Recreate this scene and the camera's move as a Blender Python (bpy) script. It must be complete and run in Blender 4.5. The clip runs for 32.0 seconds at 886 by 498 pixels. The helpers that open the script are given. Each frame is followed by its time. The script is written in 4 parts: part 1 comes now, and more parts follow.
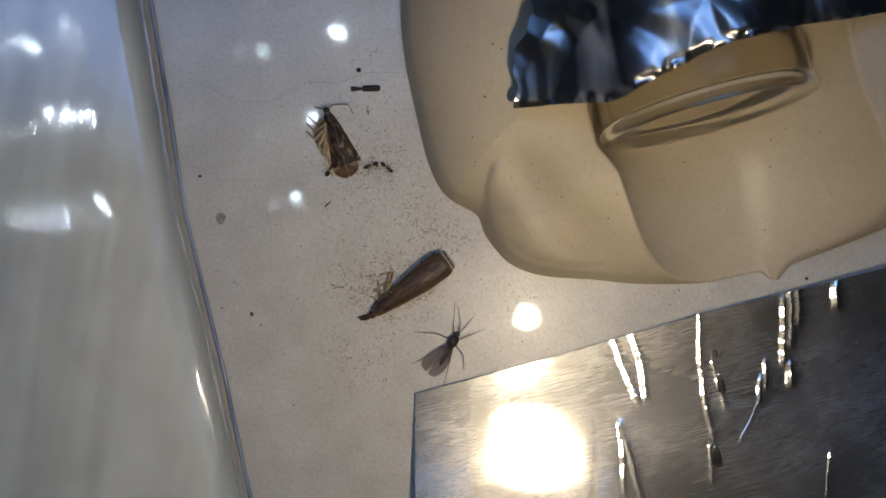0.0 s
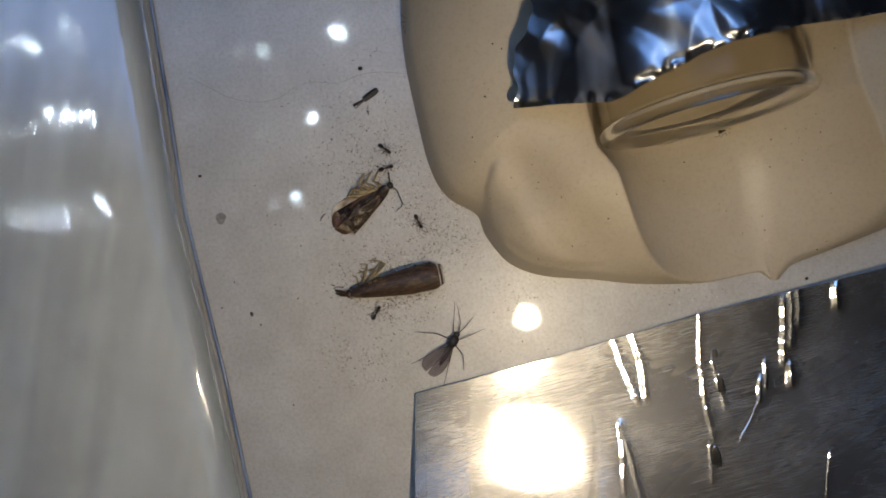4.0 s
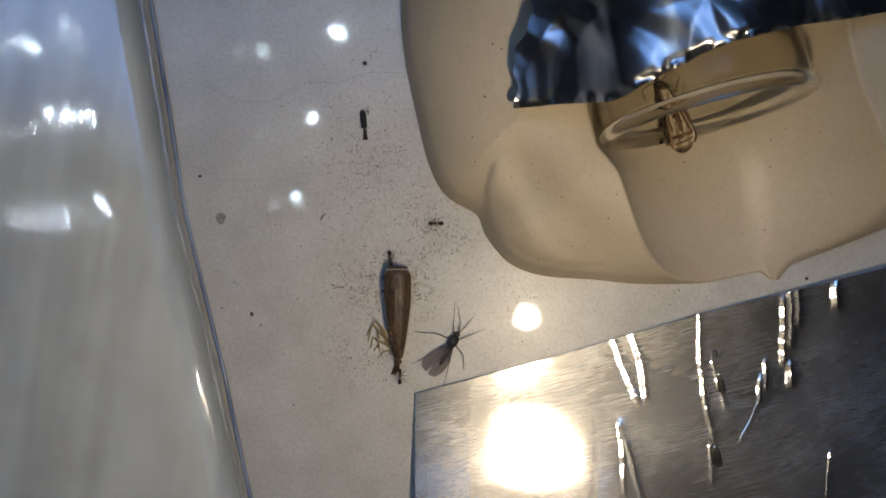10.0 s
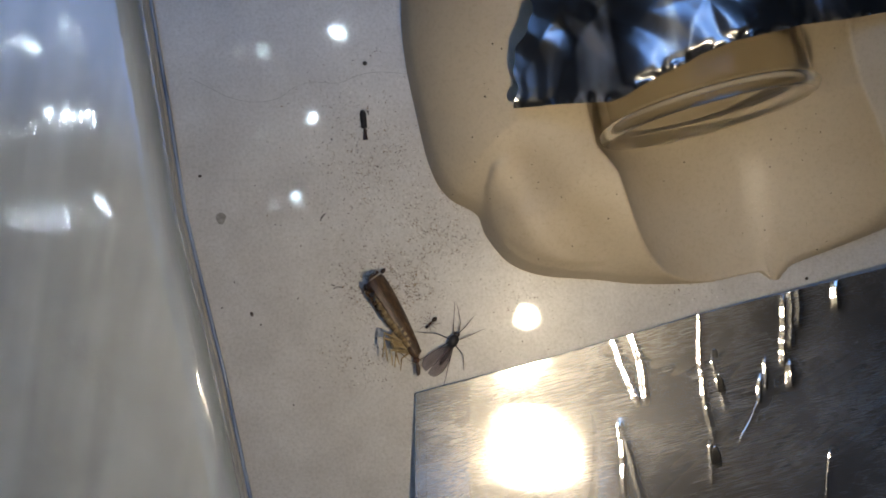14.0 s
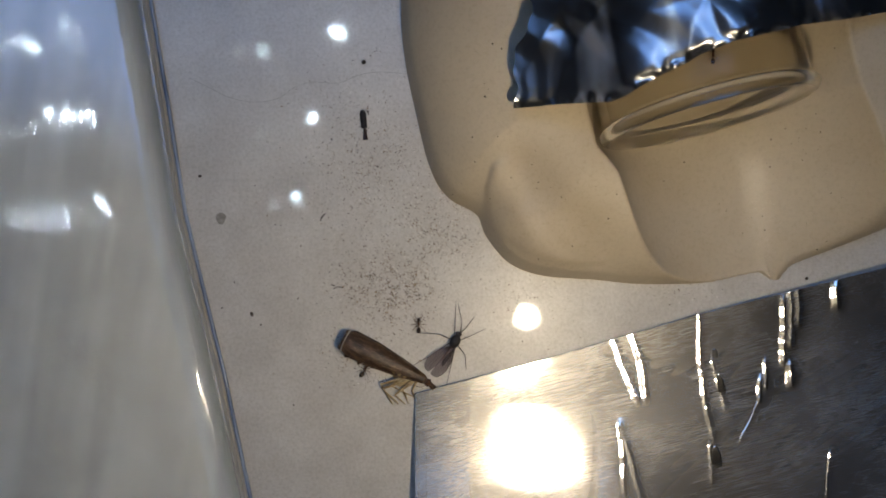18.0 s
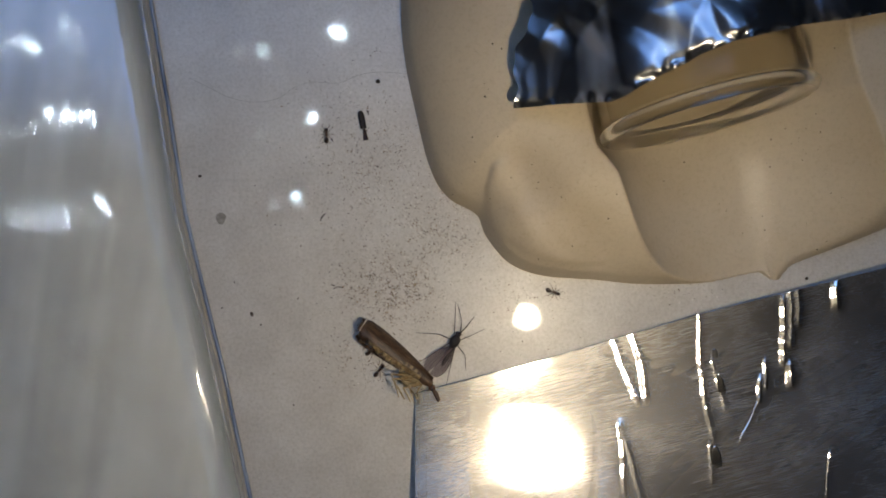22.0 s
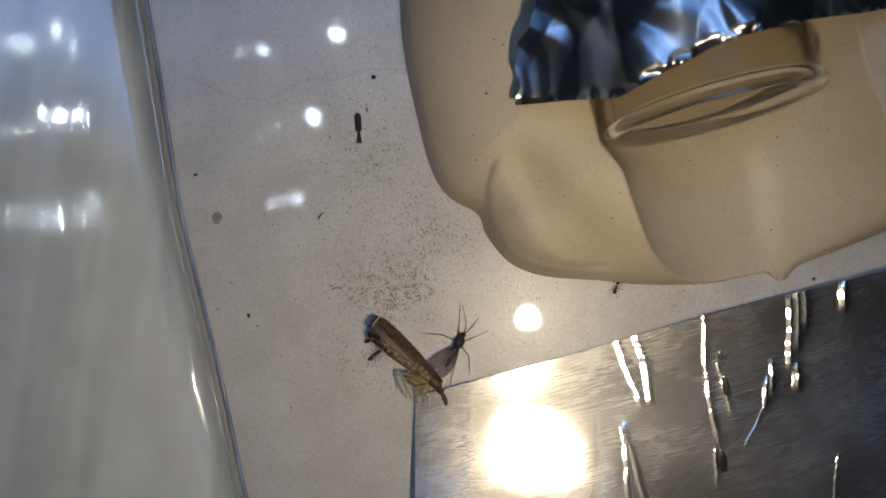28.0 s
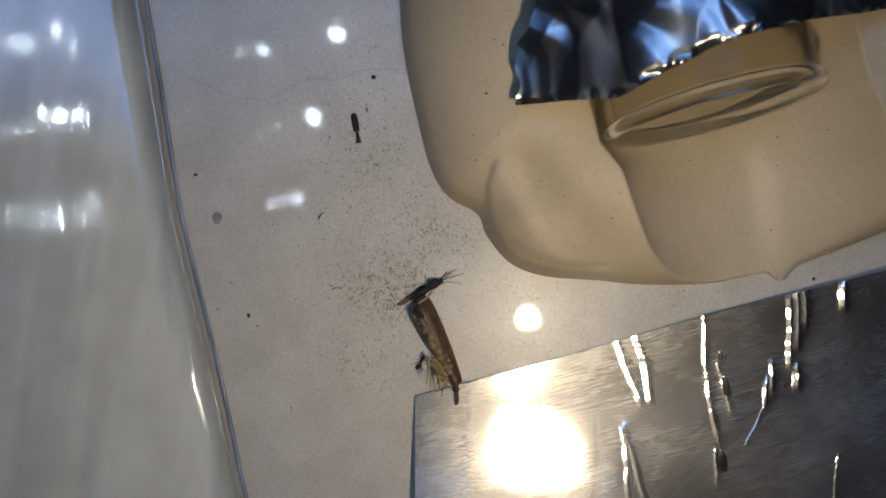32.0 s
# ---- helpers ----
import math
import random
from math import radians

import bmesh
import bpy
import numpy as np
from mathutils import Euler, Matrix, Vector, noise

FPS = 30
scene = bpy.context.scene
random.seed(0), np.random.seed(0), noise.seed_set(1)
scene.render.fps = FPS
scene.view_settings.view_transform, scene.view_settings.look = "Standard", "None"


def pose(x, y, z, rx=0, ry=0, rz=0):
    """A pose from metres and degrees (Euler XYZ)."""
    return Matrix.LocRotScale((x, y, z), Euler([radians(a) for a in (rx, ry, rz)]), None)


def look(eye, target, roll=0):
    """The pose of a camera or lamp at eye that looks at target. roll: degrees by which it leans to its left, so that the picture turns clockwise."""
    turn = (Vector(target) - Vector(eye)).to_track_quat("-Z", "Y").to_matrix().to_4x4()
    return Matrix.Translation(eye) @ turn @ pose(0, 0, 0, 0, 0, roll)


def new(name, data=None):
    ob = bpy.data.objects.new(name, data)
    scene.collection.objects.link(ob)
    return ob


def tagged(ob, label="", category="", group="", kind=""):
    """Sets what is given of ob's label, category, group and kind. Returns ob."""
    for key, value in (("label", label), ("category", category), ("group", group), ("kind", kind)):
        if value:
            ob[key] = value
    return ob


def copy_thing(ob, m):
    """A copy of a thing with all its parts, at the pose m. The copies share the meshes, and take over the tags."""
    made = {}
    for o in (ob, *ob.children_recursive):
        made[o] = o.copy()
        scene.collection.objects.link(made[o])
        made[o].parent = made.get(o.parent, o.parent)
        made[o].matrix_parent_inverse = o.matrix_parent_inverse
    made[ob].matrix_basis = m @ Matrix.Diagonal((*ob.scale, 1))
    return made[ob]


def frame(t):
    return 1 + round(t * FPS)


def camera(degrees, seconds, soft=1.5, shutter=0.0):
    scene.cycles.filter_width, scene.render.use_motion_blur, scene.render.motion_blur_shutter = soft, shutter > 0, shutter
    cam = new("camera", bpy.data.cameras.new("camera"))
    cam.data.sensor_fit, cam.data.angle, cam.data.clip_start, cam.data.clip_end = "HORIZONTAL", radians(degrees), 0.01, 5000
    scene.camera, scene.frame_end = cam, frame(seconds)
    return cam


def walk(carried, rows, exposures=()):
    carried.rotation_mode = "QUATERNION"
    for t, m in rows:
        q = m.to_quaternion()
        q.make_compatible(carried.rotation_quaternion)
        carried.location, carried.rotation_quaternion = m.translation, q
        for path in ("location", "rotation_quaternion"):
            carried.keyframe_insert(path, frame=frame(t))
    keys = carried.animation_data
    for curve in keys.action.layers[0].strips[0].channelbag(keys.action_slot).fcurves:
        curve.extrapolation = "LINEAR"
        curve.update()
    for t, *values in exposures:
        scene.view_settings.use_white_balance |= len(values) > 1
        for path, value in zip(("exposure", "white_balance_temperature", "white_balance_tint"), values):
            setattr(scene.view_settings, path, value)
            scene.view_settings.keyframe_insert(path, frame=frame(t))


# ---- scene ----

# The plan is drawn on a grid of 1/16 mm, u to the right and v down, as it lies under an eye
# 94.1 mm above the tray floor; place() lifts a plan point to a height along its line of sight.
MM = 0.001
EYE = 0.0941
LENS = 55.0
GRID = 2 * EYE * math.tan(radians(LENS / 2)) / 1568


def place(u, v, z=0.0):
    k = (EYE - z) / EYE
    return Vector(((u - 784) * GRID * k, (441 - v) * GRID * k, z))


cam = camera(LENS, 32.0, 1.7)
cam.data.dof.use_dof = True
cam.data.dof.focus_distance = 0.0930
cam.data.dof.aperture_fstop = 55.0
near = EYE / 1.0188
walk(cam, [(0, pose(0, 0, EYE)), (25.4, pose(0, 0, EYE)),
           (25.5, pose(-0.00003, 0, near)), (32, pose(-0.00003, 0, near))])

# ---- world, lamps and exposure ----
world = bpy.data.worlds.new("dim_room")
scene.world = world
world.use_nodes = True
world.node_tree.nodes["Background"].inputs[0].default_value = (0.42, 0.38, 0.34, 1)
world.node_tree.nodes["Background"].inputs[1].default_value = 0.02
scene.view_settings.exposure = 0.0
WARM_LAMP = 590.0
COOL_LAMP = 480.0
DUSK = 1.9


# ---- materials ----
def shader(name):
    m = bpy.data.materials.new(name)
    m.use_nodes = True
    return m, m.node_tree.nodes, m.node_tree.links, m.node_tree.nodes["Principled BSDF"]


def grain(nodes, links, scale, detail=4.0, rough=0.55, stretch=None, kind="ShaderNodeTexNoise", turn=0.0):
    tc = nodes.new("ShaderNodeTexCoord")
    mp = nodes.new("ShaderNodeMapping")
    links.new(tc.outputs["Object"], mp.inputs["Vector"])
    mp.inputs["Scale"].default_value = stretch or (1, 1, 1)
    if turn:
        mp.vector_type = "TEXTURE"
        mp.inputs["Scale"].default_value = [1 / k for k in stretch]
        mp.inputs["Rotation"].default_value = (0, 0, radians(turn))
    tx = nodes.new(kind)
    tx.inputs["Scale"].default_value = scale
    if kind == "ShaderNodeTexNoise":
        tx.inputs["Detail"].default_value = detail
        tx.inputs["Roughness"].default_value = rough
    links.new(mp.outputs["Vector"], tx.inputs["Vector"])
    return tx


def ramp(nodes, links, source, stops):
    r = nodes.new("ShaderNodeValToRGB")
    els = r.color_ramp.elements
    while len(els) < len(stops):
        els.new(0.5)
    for e, (p, c) in zip(els, stops):
        e.position, e.color = p, (*c, 1)
    links.new(source, r.inputs["Fac"])
    return r


def bump(nodes, links, bsdf, source, strength, distance):
    b = nodes.new("ShaderNodeBump")
    b.inputs["Strength"].default_value = strength
    b.inputs["Distance"].default_value = distance
    links.new(source, b.inputs["Height"])
    links.new(b.outputs["Normal"], bsdf.inputs["Normal"])
    return b


def mottled(name, dark, light, scale, rough=0.5, metal=0.0, stretch=None, lo=0.35, hi=0.65,
            relief=0.3, depth=0.00005, spec=0.5, rough_spread=0.0, fine=None):
    """Two tones by a noise at real size, with fine relief and an uneven gloss."""
    m, n, l, b = shader(name)
    tx = grain(n, l, scale, 5.0, 0.6, stretch)
    r = ramp(n, l, tx.outputs["Fac"], [(lo, dark), (hi, light)])
    l.new(r.outputs["Color"], b.inputs["Base Color"])
    b.inputs["Roughness"].default_value = rough
    b.inputs["Metallic"].default_value = metal
    b.inputs["Specular IOR Level"].default_value = spec
    tf = grain(n, l, fine or scale * 6, 3.0, 0.6, stretch)
    bump(n, l, b, tf.outputs["Fac"], relief, depth)
    if rough_spread:
        mr = n.new("ShaderNodeMapRange")
        mr.inputs["To Min"].default_value = max(0.01, rough - rough_spread)
        mr.inputs["To Max"].default_value = rough + rough_spread
        l.new(tx.outputs["Fac"], mr.inputs["Value"])
        l.new(mr.outputs["Result"], b.inputs["Roughness"])
    return m


def glow(name, color, strength):
    m, n, l, b = shader(name)
    b.inputs["Base Color"].default_value = (0, 0, 0, 1)
    b.inputs["Emission Color"].default_value = (*color, 1)
    b.inputs["Emission Strength"].default_value = strength
    return m


def clear(name, color, ior, rough=0.0, streak=0.0):
    m, n, l, b = shader(name)
    b.inputs["Base Color"].default_value = (*color, 1)
    b.inputs["Transmission Weight"].default_value = 1.0
    b.inputs["IOR"].default_value = ior
    b.inputs["Roughness"].default_value = rough
    if streak:
        tx = grain(n, l, 700, 2.0, 0.5, (1.0, 0.11, 1.0))
        bump(n, l, b, tx.outputs["Fac"], streak, 0.0003)
        haze = grain(n, l, 330, 3.0, 0.6, (1.0, 0.04, 1.0), turn=-8)
        r = ramp(n, l, haze.outputs["Fac"], [(0.35, [k * 0.90 for k in color]), (0.65, [min(1, k * 1.07) for k in color])])
        l.new(r.outputs["Color"], b.inputs["Base Color"])
    return m




def tray_plastic():
    m, n, l, b = shader("white_tray_plastic")
    tx = grain(n, l, 150, 5.0, 0.6)
    r = ramp(n, l, tx.outputs["Fac"], [(0.32, (0.60, 0.575, 0.53)), (0.68, (0.72, 0.70, 0.66))])
    fine = grain(n, l, 2700, 6.0, 0.8)
    r2 = ramp(n, l, fine.outputs["Fac"], [(0.34, (0.78, 0.77, 0.75)), (0.56, (1.0, 1.0, 1.0))])
    mx = n.new("ShaderNodeMix")
    mx.data_type, mx.blend_type = "RGBA", "MULTIPLY"
    mx.inputs["Factor"].default_value = 1.0
    l.new(r.outputs["Color"], mx.inputs["A"])
    l.new(r2.outputs["Color"], mx.inputs["B"])
    l.new(mx.outputs["Result"], b.inputs["Base Color"])
    b.inputs["Roughness"].default_value = 0.34
    b.inputs["Specular IOR Level"].default_value = 0.55
    b.inputs["Coat Weight"].default_value = 0.62
    b.inputs["Coat Roughness"].default_value = 0.035
    tf = grain(n, l, 1700, 4.0, 0.65)
    bump(n, l, b, tf.outputs["Fac"], 0.16, 0.00003)
    cb = n.new("ShaderNodeBump")
    cb.inputs["Strength"].default_value = 0.032
    cb.inputs["Distance"].default_value = 0.00003
    ts = grain(n, l, 4600, 3.0, 0.65)
    l.new(ts.outputs["Fac"], cb.inputs["Height"])
    l.new(cb.outputs["Normal"], b.inputs["Coat Normal"])
    return m


M_FLOOR = tray_plastic()
M_MASS = mottled("cream_filler", (0.55, 0.465, 0.335), (0.62, 0.535, 0.40), 90, 0.50, spec=0.32,
                 relief=0.9, depth=0.00003, fine=7000)


def pores(m):
    """Fine pale and dark grain over the tone of the filler."""
    n, l = m.node_tree.nodes, m.node_tree.links
    b = n["Principled BSDF"]
    tone = b.inputs["Base Color"].links[0].from_socket
    r = ramp(n, l, grain(n, l, 2200, 6.0, 0.8).outputs["Fac"], [(0.33, (0.87, 0.855, 0.83)), (0.50, (0.98, 0.98, 0.98)), (0.70, (1.0, 1.0, 1.0))])
    mx = n.new("ShaderNodeMix")
    mx.data_type, mx.blend_type = "RGBA", "MULTIPLY"
    mx.inputs["Factor"].default_value = 1.0
    l.new(tone, mx.inputs["A"])
    l.new(r.outputs["Color"], mx.inputs["B"])
    l.new(mx.outputs["Result"], b.inputs["Base Color"])


def highlight_streak(m):
    """Glossy, grainy streak along the matt filler's channel, placed for the lamp's highlight."""
    n, l = m.node_tree.nodes, m.node_tree.links
    b = n["Principled BSDF"]
    tc, mp, sp = n.new("ShaderNodeTexCoord"), n.new("ShaderNodeMapping"), n.new("ShaderNodeSeparateXYZ")
    mp.vector_type = "TEXTURE"
    mp.inputs["Location"].default_value = (0.0346, 0.0030, 0)
    mp.inputs["Rotation"].default_value = (0, 0, radians(10.5))
    l.new(tc.outputs["Object"], mp.inputs["Vector"])
    l.new(mp.outputs["Vector"], sp.inputs[0])
    last = None
    for axis, inner, outer in (("X", 0.0003, 0.0021), ("Y", 0.0045, 0.0085)):
        far, fade = n.new("ShaderNodeMath"), n.new("ShaderNodeMapRange")
        far.operation, fade.interpolation_type = "ABSOLUTE", "SMOOTHSTEP"
        l.new(sp.outputs[axis], far.inputs[0])
        l.new(far.outputs[0], fade.inputs["Value"])
        fade.inputs["From Min"].default_value, fade.inputs["From Max"].default_value = inner, outer
        fade.inputs["To Min"].default_value, fade.inputs["To Max"].default_value = 1, 0
        if last:
            both = n.new("ShaderNodeMath")
            both.operation = "MULTIPLY_ADD"
            l.new(last.outputs["Result"], both.inputs[0])
            l.new(fade.outputs["Result"], both.inputs[1])
            both.inputs[2].default_value = 0.06
            l.new(both.outputs[0], b.inputs["Coat Weight"])
        last = fade
    b.inputs["Coat Roughness"].default_value = 0.19
    cb, ts = n.new("ShaderNodeBump"), grain(n, l, 4200, 4.0, 0.75)
    cb.inputs["Strength"].default_value, cb.inputs["Distance"].default_value = 0.8, 0.00005
    l.new(ts.outputs["Fac"], cb.inputs["Height"])
    l.new(cb.outputs["Normal"], b.inputs["Coat Normal"])


pores(M_MASS)
highlight_streak(M_MASS)


def thin_glass():
    """Clear thin-walled glass, slightly olive."""
    m, n, l, b = shader("tube_wall_glass")
    see, gloss, mix, fr = n.new("ShaderNodeBsdfTransparent"), n.new("ShaderNodeBsdfAnisotropic"), n.new("ShaderNodeMixShader"), n.new("ShaderNodeLayerWeight")
    tx = grain(n, l, 260, 3.0, 0.5)
    r = ramp(n, l, tx.outputs["Fac"], [(0.3, (0.93, 0.92, 0.89)), (0.7, (0.965, 0.955, 0.93))])
    l.new(r.outputs["Color"], see.inputs["Color"])
    gloss.inputs["Roughness"].default_value = 0.05
    power, share = n.new("ShaderNodeMath"), n.new("ShaderNodeMath")
    power.operation, share.operation = "POWER", "MULTIPLY_ADD"
    power.inputs[1].default_value = 4.0
    share.inputs[1].default_value, share.inputs[2].default_value = 0.55, 0.012
    l.new(fr.outputs["Facing"], power.inputs[0])
    l.new(power.outputs[0], share.inputs[0])
    l.new(share.outputs[0], mix.inputs[0])
    l.new(see.outputs[0], mix.inputs[1])
    l.new(gloss.outputs[0], mix.inputs[2])
    l.new(mix.outputs[0], n["Material Output"].inputs["Surface"])
    return m


M_WALL_GLASS = thin_glass()
M_LIP = clear("lip_glass", (0.95, 0.94, 0.91), 1.47)
M_FOIL = mottled("crumpled_foil", (0.50, 0.525, 0.57), (0.60, 0.625, 0.67), 300, 0.27, 1.0, relief=0.05, depth=0.0002)


def brushed_tape():
    m, n, l, b = shader("brushed_metal_tape")
    b.inputs["Metallic"].default_value = 1.0
    b.inputs["Roughness"].default_value = 0.03
    tx = grain(n, l, 15000, 3.0, 0.6, (0.012, 1.0, 1.0), turn=15)
    big = grain(n, l, 170, 4.0, 0.6)
    r = ramp(n, l, big.outputs["Fac"], [(0.3, (0.66, 0.65, 0.62)), (0.7, (0.84, 0.83, 0.80))])
    l.new(r.outputs["Color"], b.inputs["Base Color"])
    tf = grain(n, l, 9000, 2.0, 0.6, (0.012, 1.0, 1.0), turn=15)
    bump(n, l, b, tf.outputs["Fac"], 0.02, 0.00001)
    wide = n.new("ShaderNodeBsdfAnisotropic")
    wide.inputs["Color"].default_value = (0.80, 0.78, 0.74, 1)
    wide.inputs["Roughness"].default_value = 0.43
    mul = n.new("ShaderNodeMath")
    mul.operation = "MULTIPLY"
    r1 = ramp(n, l, tx.outputs["Fac"], [(0.38, (0.18, 0.18, 0.18)), (0.74, (0.41, 0.41, 0.41))])
    r2 = ramp(n, l, big.outputs["Fac"], [(0.34, (0.55, 0.55, 0.55)), (0.66, (1, 1, 1))])
    l.new(r1.outputs["Color"], mul.inputs[0])
    l.new(r2.outputs["Color"], mul.inputs[1])
    mix = n.new("ShaderNodeMixShader")
    l.new(mul.outputs[0], mix.inputs[0])
    l.new(b.outputs[0], mix.inputs[1])
    l.new(wide.outputs[0], mix.inputs[2])
    l.new(mix.outputs[0], n["Material Output"].inputs["Surface"])
    return m


M_TAPE = brushed_tape()
M_ACRYL = clear("clear_acrylic", (0.72, 0.78, 0.86), 1.74, 0.05, 0.17)
M_EDGE = mottled("polished_edge", (0.06, 0.08, 0.15), (0.40, 0.48, 0.64), 260, 0.10, stretch=(1, 0.15, 1))
M_WALL = mottled("room_paint", (0.13, 0.105, 0.08), (0.17, 0.14, 0.11), 3, 0.8, depth=0.001)
M_TABLE = mottled("table_wood", (0.16, 0.10, 0.06), (0.26, 0.17, 0.10), 14, 0.45, stretch=(0.15, 1, 1), depth=0.0003)
M_HOUSING = mottled("lamp_housing", (0.05, 0.05, 0.055), (0.09, 0.09, 0.09), 60, 0.5)
M_WARM = glow("warm_diffuser", (1.0, 0.825, 0.58), WARM_LAMP)
M_COOL = glow("cool_diffuser", (0.66, 0.84, 1.0), COOL_LAMP)
M_COOL_DIM = glow("dimmed_cool_diffuser", (0.74, 0.88, 1.0), COOL_LAMP * 0.45)


def dusk_sky():
    """Dusk glow, brightest towards the north."""
    m, n, l, b = shader("dusk_sky")
    tc = n.new("ShaderNodeTexCoord")
    sp = n.new("ShaderNodeSeparateXYZ")
    l.new(tc.outputs["Object"], sp.inputs[0])
    mr = n.new("ShaderNodeMapRange")
    mr.interpolation_type = "SMOOTHSTEP"
    mr.inputs["From Min"].default_value, mr.inputs["From Max"].default_value = 0.20, 0.62
    mr.inputs["To Min"].default_value, mr.inputs["To Max"].default_value = 0.0, DUSK
    l.new(sp.outputs["Y"], mr.inputs["Value"])
    b.inputs["Base Color"].default_value = (0, 0, 0, 1)
    b.inputs["Emission Color"].default_value = (0.22, 0.45, 1.0, 1)
    l.new(mr.outputs["Result"], b.inputs["Emission Strength"])
    return m


M_DUSK = dusk_sky()
M_CHITIN = mottled("dark_chitin", (0.012, 0.007, 0.005), (0.05, 0.026, 0.014), 3000, 0.28)
M_AMBER = mottled("brown_chitin", (0.042, 0.017, 0.008), (0.125, 0.055, 0.022), 3000, 0.3)
M_BLACK = mottled("black_chitin", (0.008, 0.008, 0.010), (0.03, 0.026, 0.026), 2600, 0.52)
M_SUGAR = mottled("shiny_pale_grain", (0.62, 0.55, 0.44), (0.85, 0.80, 0.70), 2500, 0.12)
M_STAIN = mottled("dried_stain", (0.22, 0.20, 0.17), (0.36, 0.34, 0.30), 1500, 0.5)


# ---- mesh building ----
def part(name, bm, material, parent=None, label="", smooth=True):
    """Links a bmesh as one mesh object, under a thing or a part when one is given."""
    me = bpy.data.meshes.new(name)
    bm.to_mesh(me)
    bm.free()
    me.materials.append(material)
    if smooth:
        me.polygons.foreach_set("use_smooth", [True] * len(me.polygons))
        me.set_sharp_from_angle(angle=radians(80))
    ob = new(name, me)
    if parent is not None:
        ob.parent = parent
    if label:
        ob["label"] = label
    return ob


def thing(name, label, category, group="", kind="", at=None):
    ob = new(name)
    ob.empty_display_size = 0.003
    if at is not None:
        ob.matrix_basis = at
    return tagged(ob, label, category, group, kind)


def add_blob(bm, c, r, m=None, seg=14, rings=9):
    """An ellipsoid with centre c and radii r."""
    t = Matrix.Translation(c) @ (m or Matrix.Identity(4)) @ Matrix.Diagonal((*r, 1))
    bmesh.ops.create_uvsphere(bm, u_segments=seg, v_segments=rings, radius=1.0, matrix=t)
    return bm


def blob(c, r, m=None, seg=14, rings=9):
    return add_blob(bmesh.new(), c, r, m, seg, rings)


def add_rod(bm, pts, radii, sides=6):
    """A tapered round rod through the points."""
    pts = [Vector(p) for p in pts]
    rings = []
    for i, p in enumerate(pts):
        d = (pts[min(i + 1, len(pts) - 1)] - pts[max(i - 1, 0)]).normalized()
        a = d.orthogonal().normalized()
        b = d.cross(a)
        r = radii[min(i, len(radii) - 1)]
        rings.append([bm.verts.new(p + r * (a * math.cos(2 * math.pi * k / sides) + b * math.sin(2 * math.pi * k / sides)))
                      for k in range(sides)])
    for i in range(len(rings) - 1):
        if i:
            best = min(range(sides), key=lambda o: (rings[i][o].co - rings[i - 1][0].co).length)
            rings[i] = rings[i][best:] + rings[i][:best]
    for r0, r1 in zip(rings, rings[1:]):
        o = min(range(sides), key=lambda s: sum((r0[k].co - r1[(k + s) % sides].co).length for k in range(sides)))
        for k in range(sides):
            bm.faces.new((r0[k], r0[(k + 1) % sides], r1[(k + 1 + o) % sides], r1[(k + o) % sides]))
    bm.faces.new(rings[0][::-1])
    bm.faces.new(rings[-1])
    bmesh.ops.recalc_face_normals(bm, faces=bm.faces)
    return bm


def rod(pts, radii, sides=6):
    return add_rod(bmesh.new(), pts, radii, sides)


def box(x0, y0, z0, x1, y1, z1, bevel=0.0):
    bm = bmesh.new()
    bmesh.ops.create_cube(bm, size=1.0, matrix=Matrix.Translation(((x0 + x1) / 2, (y0 + y1) / 2, (z0 + z1) / 2))
                          @ Matrix.Diagonal((x1 - x0, y1 - y0, z1 - z0, 1)))
    if bevel:
        bmesh.ops.bevel(bm, geom=bm.edges[:], offset=bevel, segments=2, affect="EDGES")
    return bm


def lathe(profile, seg=64, closed=True):
    """Turns (radius, height) pairs about z."""
    bm = bmesh.new()
    rings = [[bm.verts.new((r * math.cos(2 * math.pi * k / seg), r * math.sin(2 * math.pi * k / seg), z)) for k in range(seg)]
             for r, z in profile]
    pairs = list(zip(rings, rings[1:])) + ([(rings[-1], rings[0])] if closed else [])
    for a, b in pairs:
        for k in range(seg):
            bm.faces.new((a[k], a[(k + 1) % seg], b[(k + 1) % seg], b[k]))
    bmesh.ops.recalc_face_normals(bm, faces=bm.faces)
    return bm


def sheet(nu, nv, f, thick=0.0):
    """A grid sheet f(i/nu, j/nv) -> Vector, with a closed underside when thick is given."""
    bm = bmesh.new()
    g = [[bm.verts.new(f(i / nu, j / nv)) for j in range(nv + 1)] for i in range(nu + 1)]
    for i in range(nu):
        for j in range(nv):
            bm.faces.new((g[i][j], g[i + 1][j], g[i + 1][j + 1], g[i][j + 1]))
    if thick:
        bm.normal_update()
        low = {v: bm.verts.new(v.co - v.normal * thick) for row in g for v in row}
        for i in range(nu):
            for j in range(nv):
                bm.faces.new((low[g[i][j + 1]], low[g[i + 1][j + 1]], low[g[i + 1][j]], low[g[i][j]]))
        rim = [g[i][0] for i in range(nu)] + [g[nu][j] for j in range(nv)] + \
              [g[i][nv] for i in range(nu, 0, -1)] + [g[0][j] for j in range(nv, 0, -1)]
        for a, b in zip(rim, rim[1:] + rim[:1]):
            bm.faces.new((b, a, low[a], low[b]))
        bmesh.ops.recalc_face_normals(bm, faces=bm.faces)
    return bm


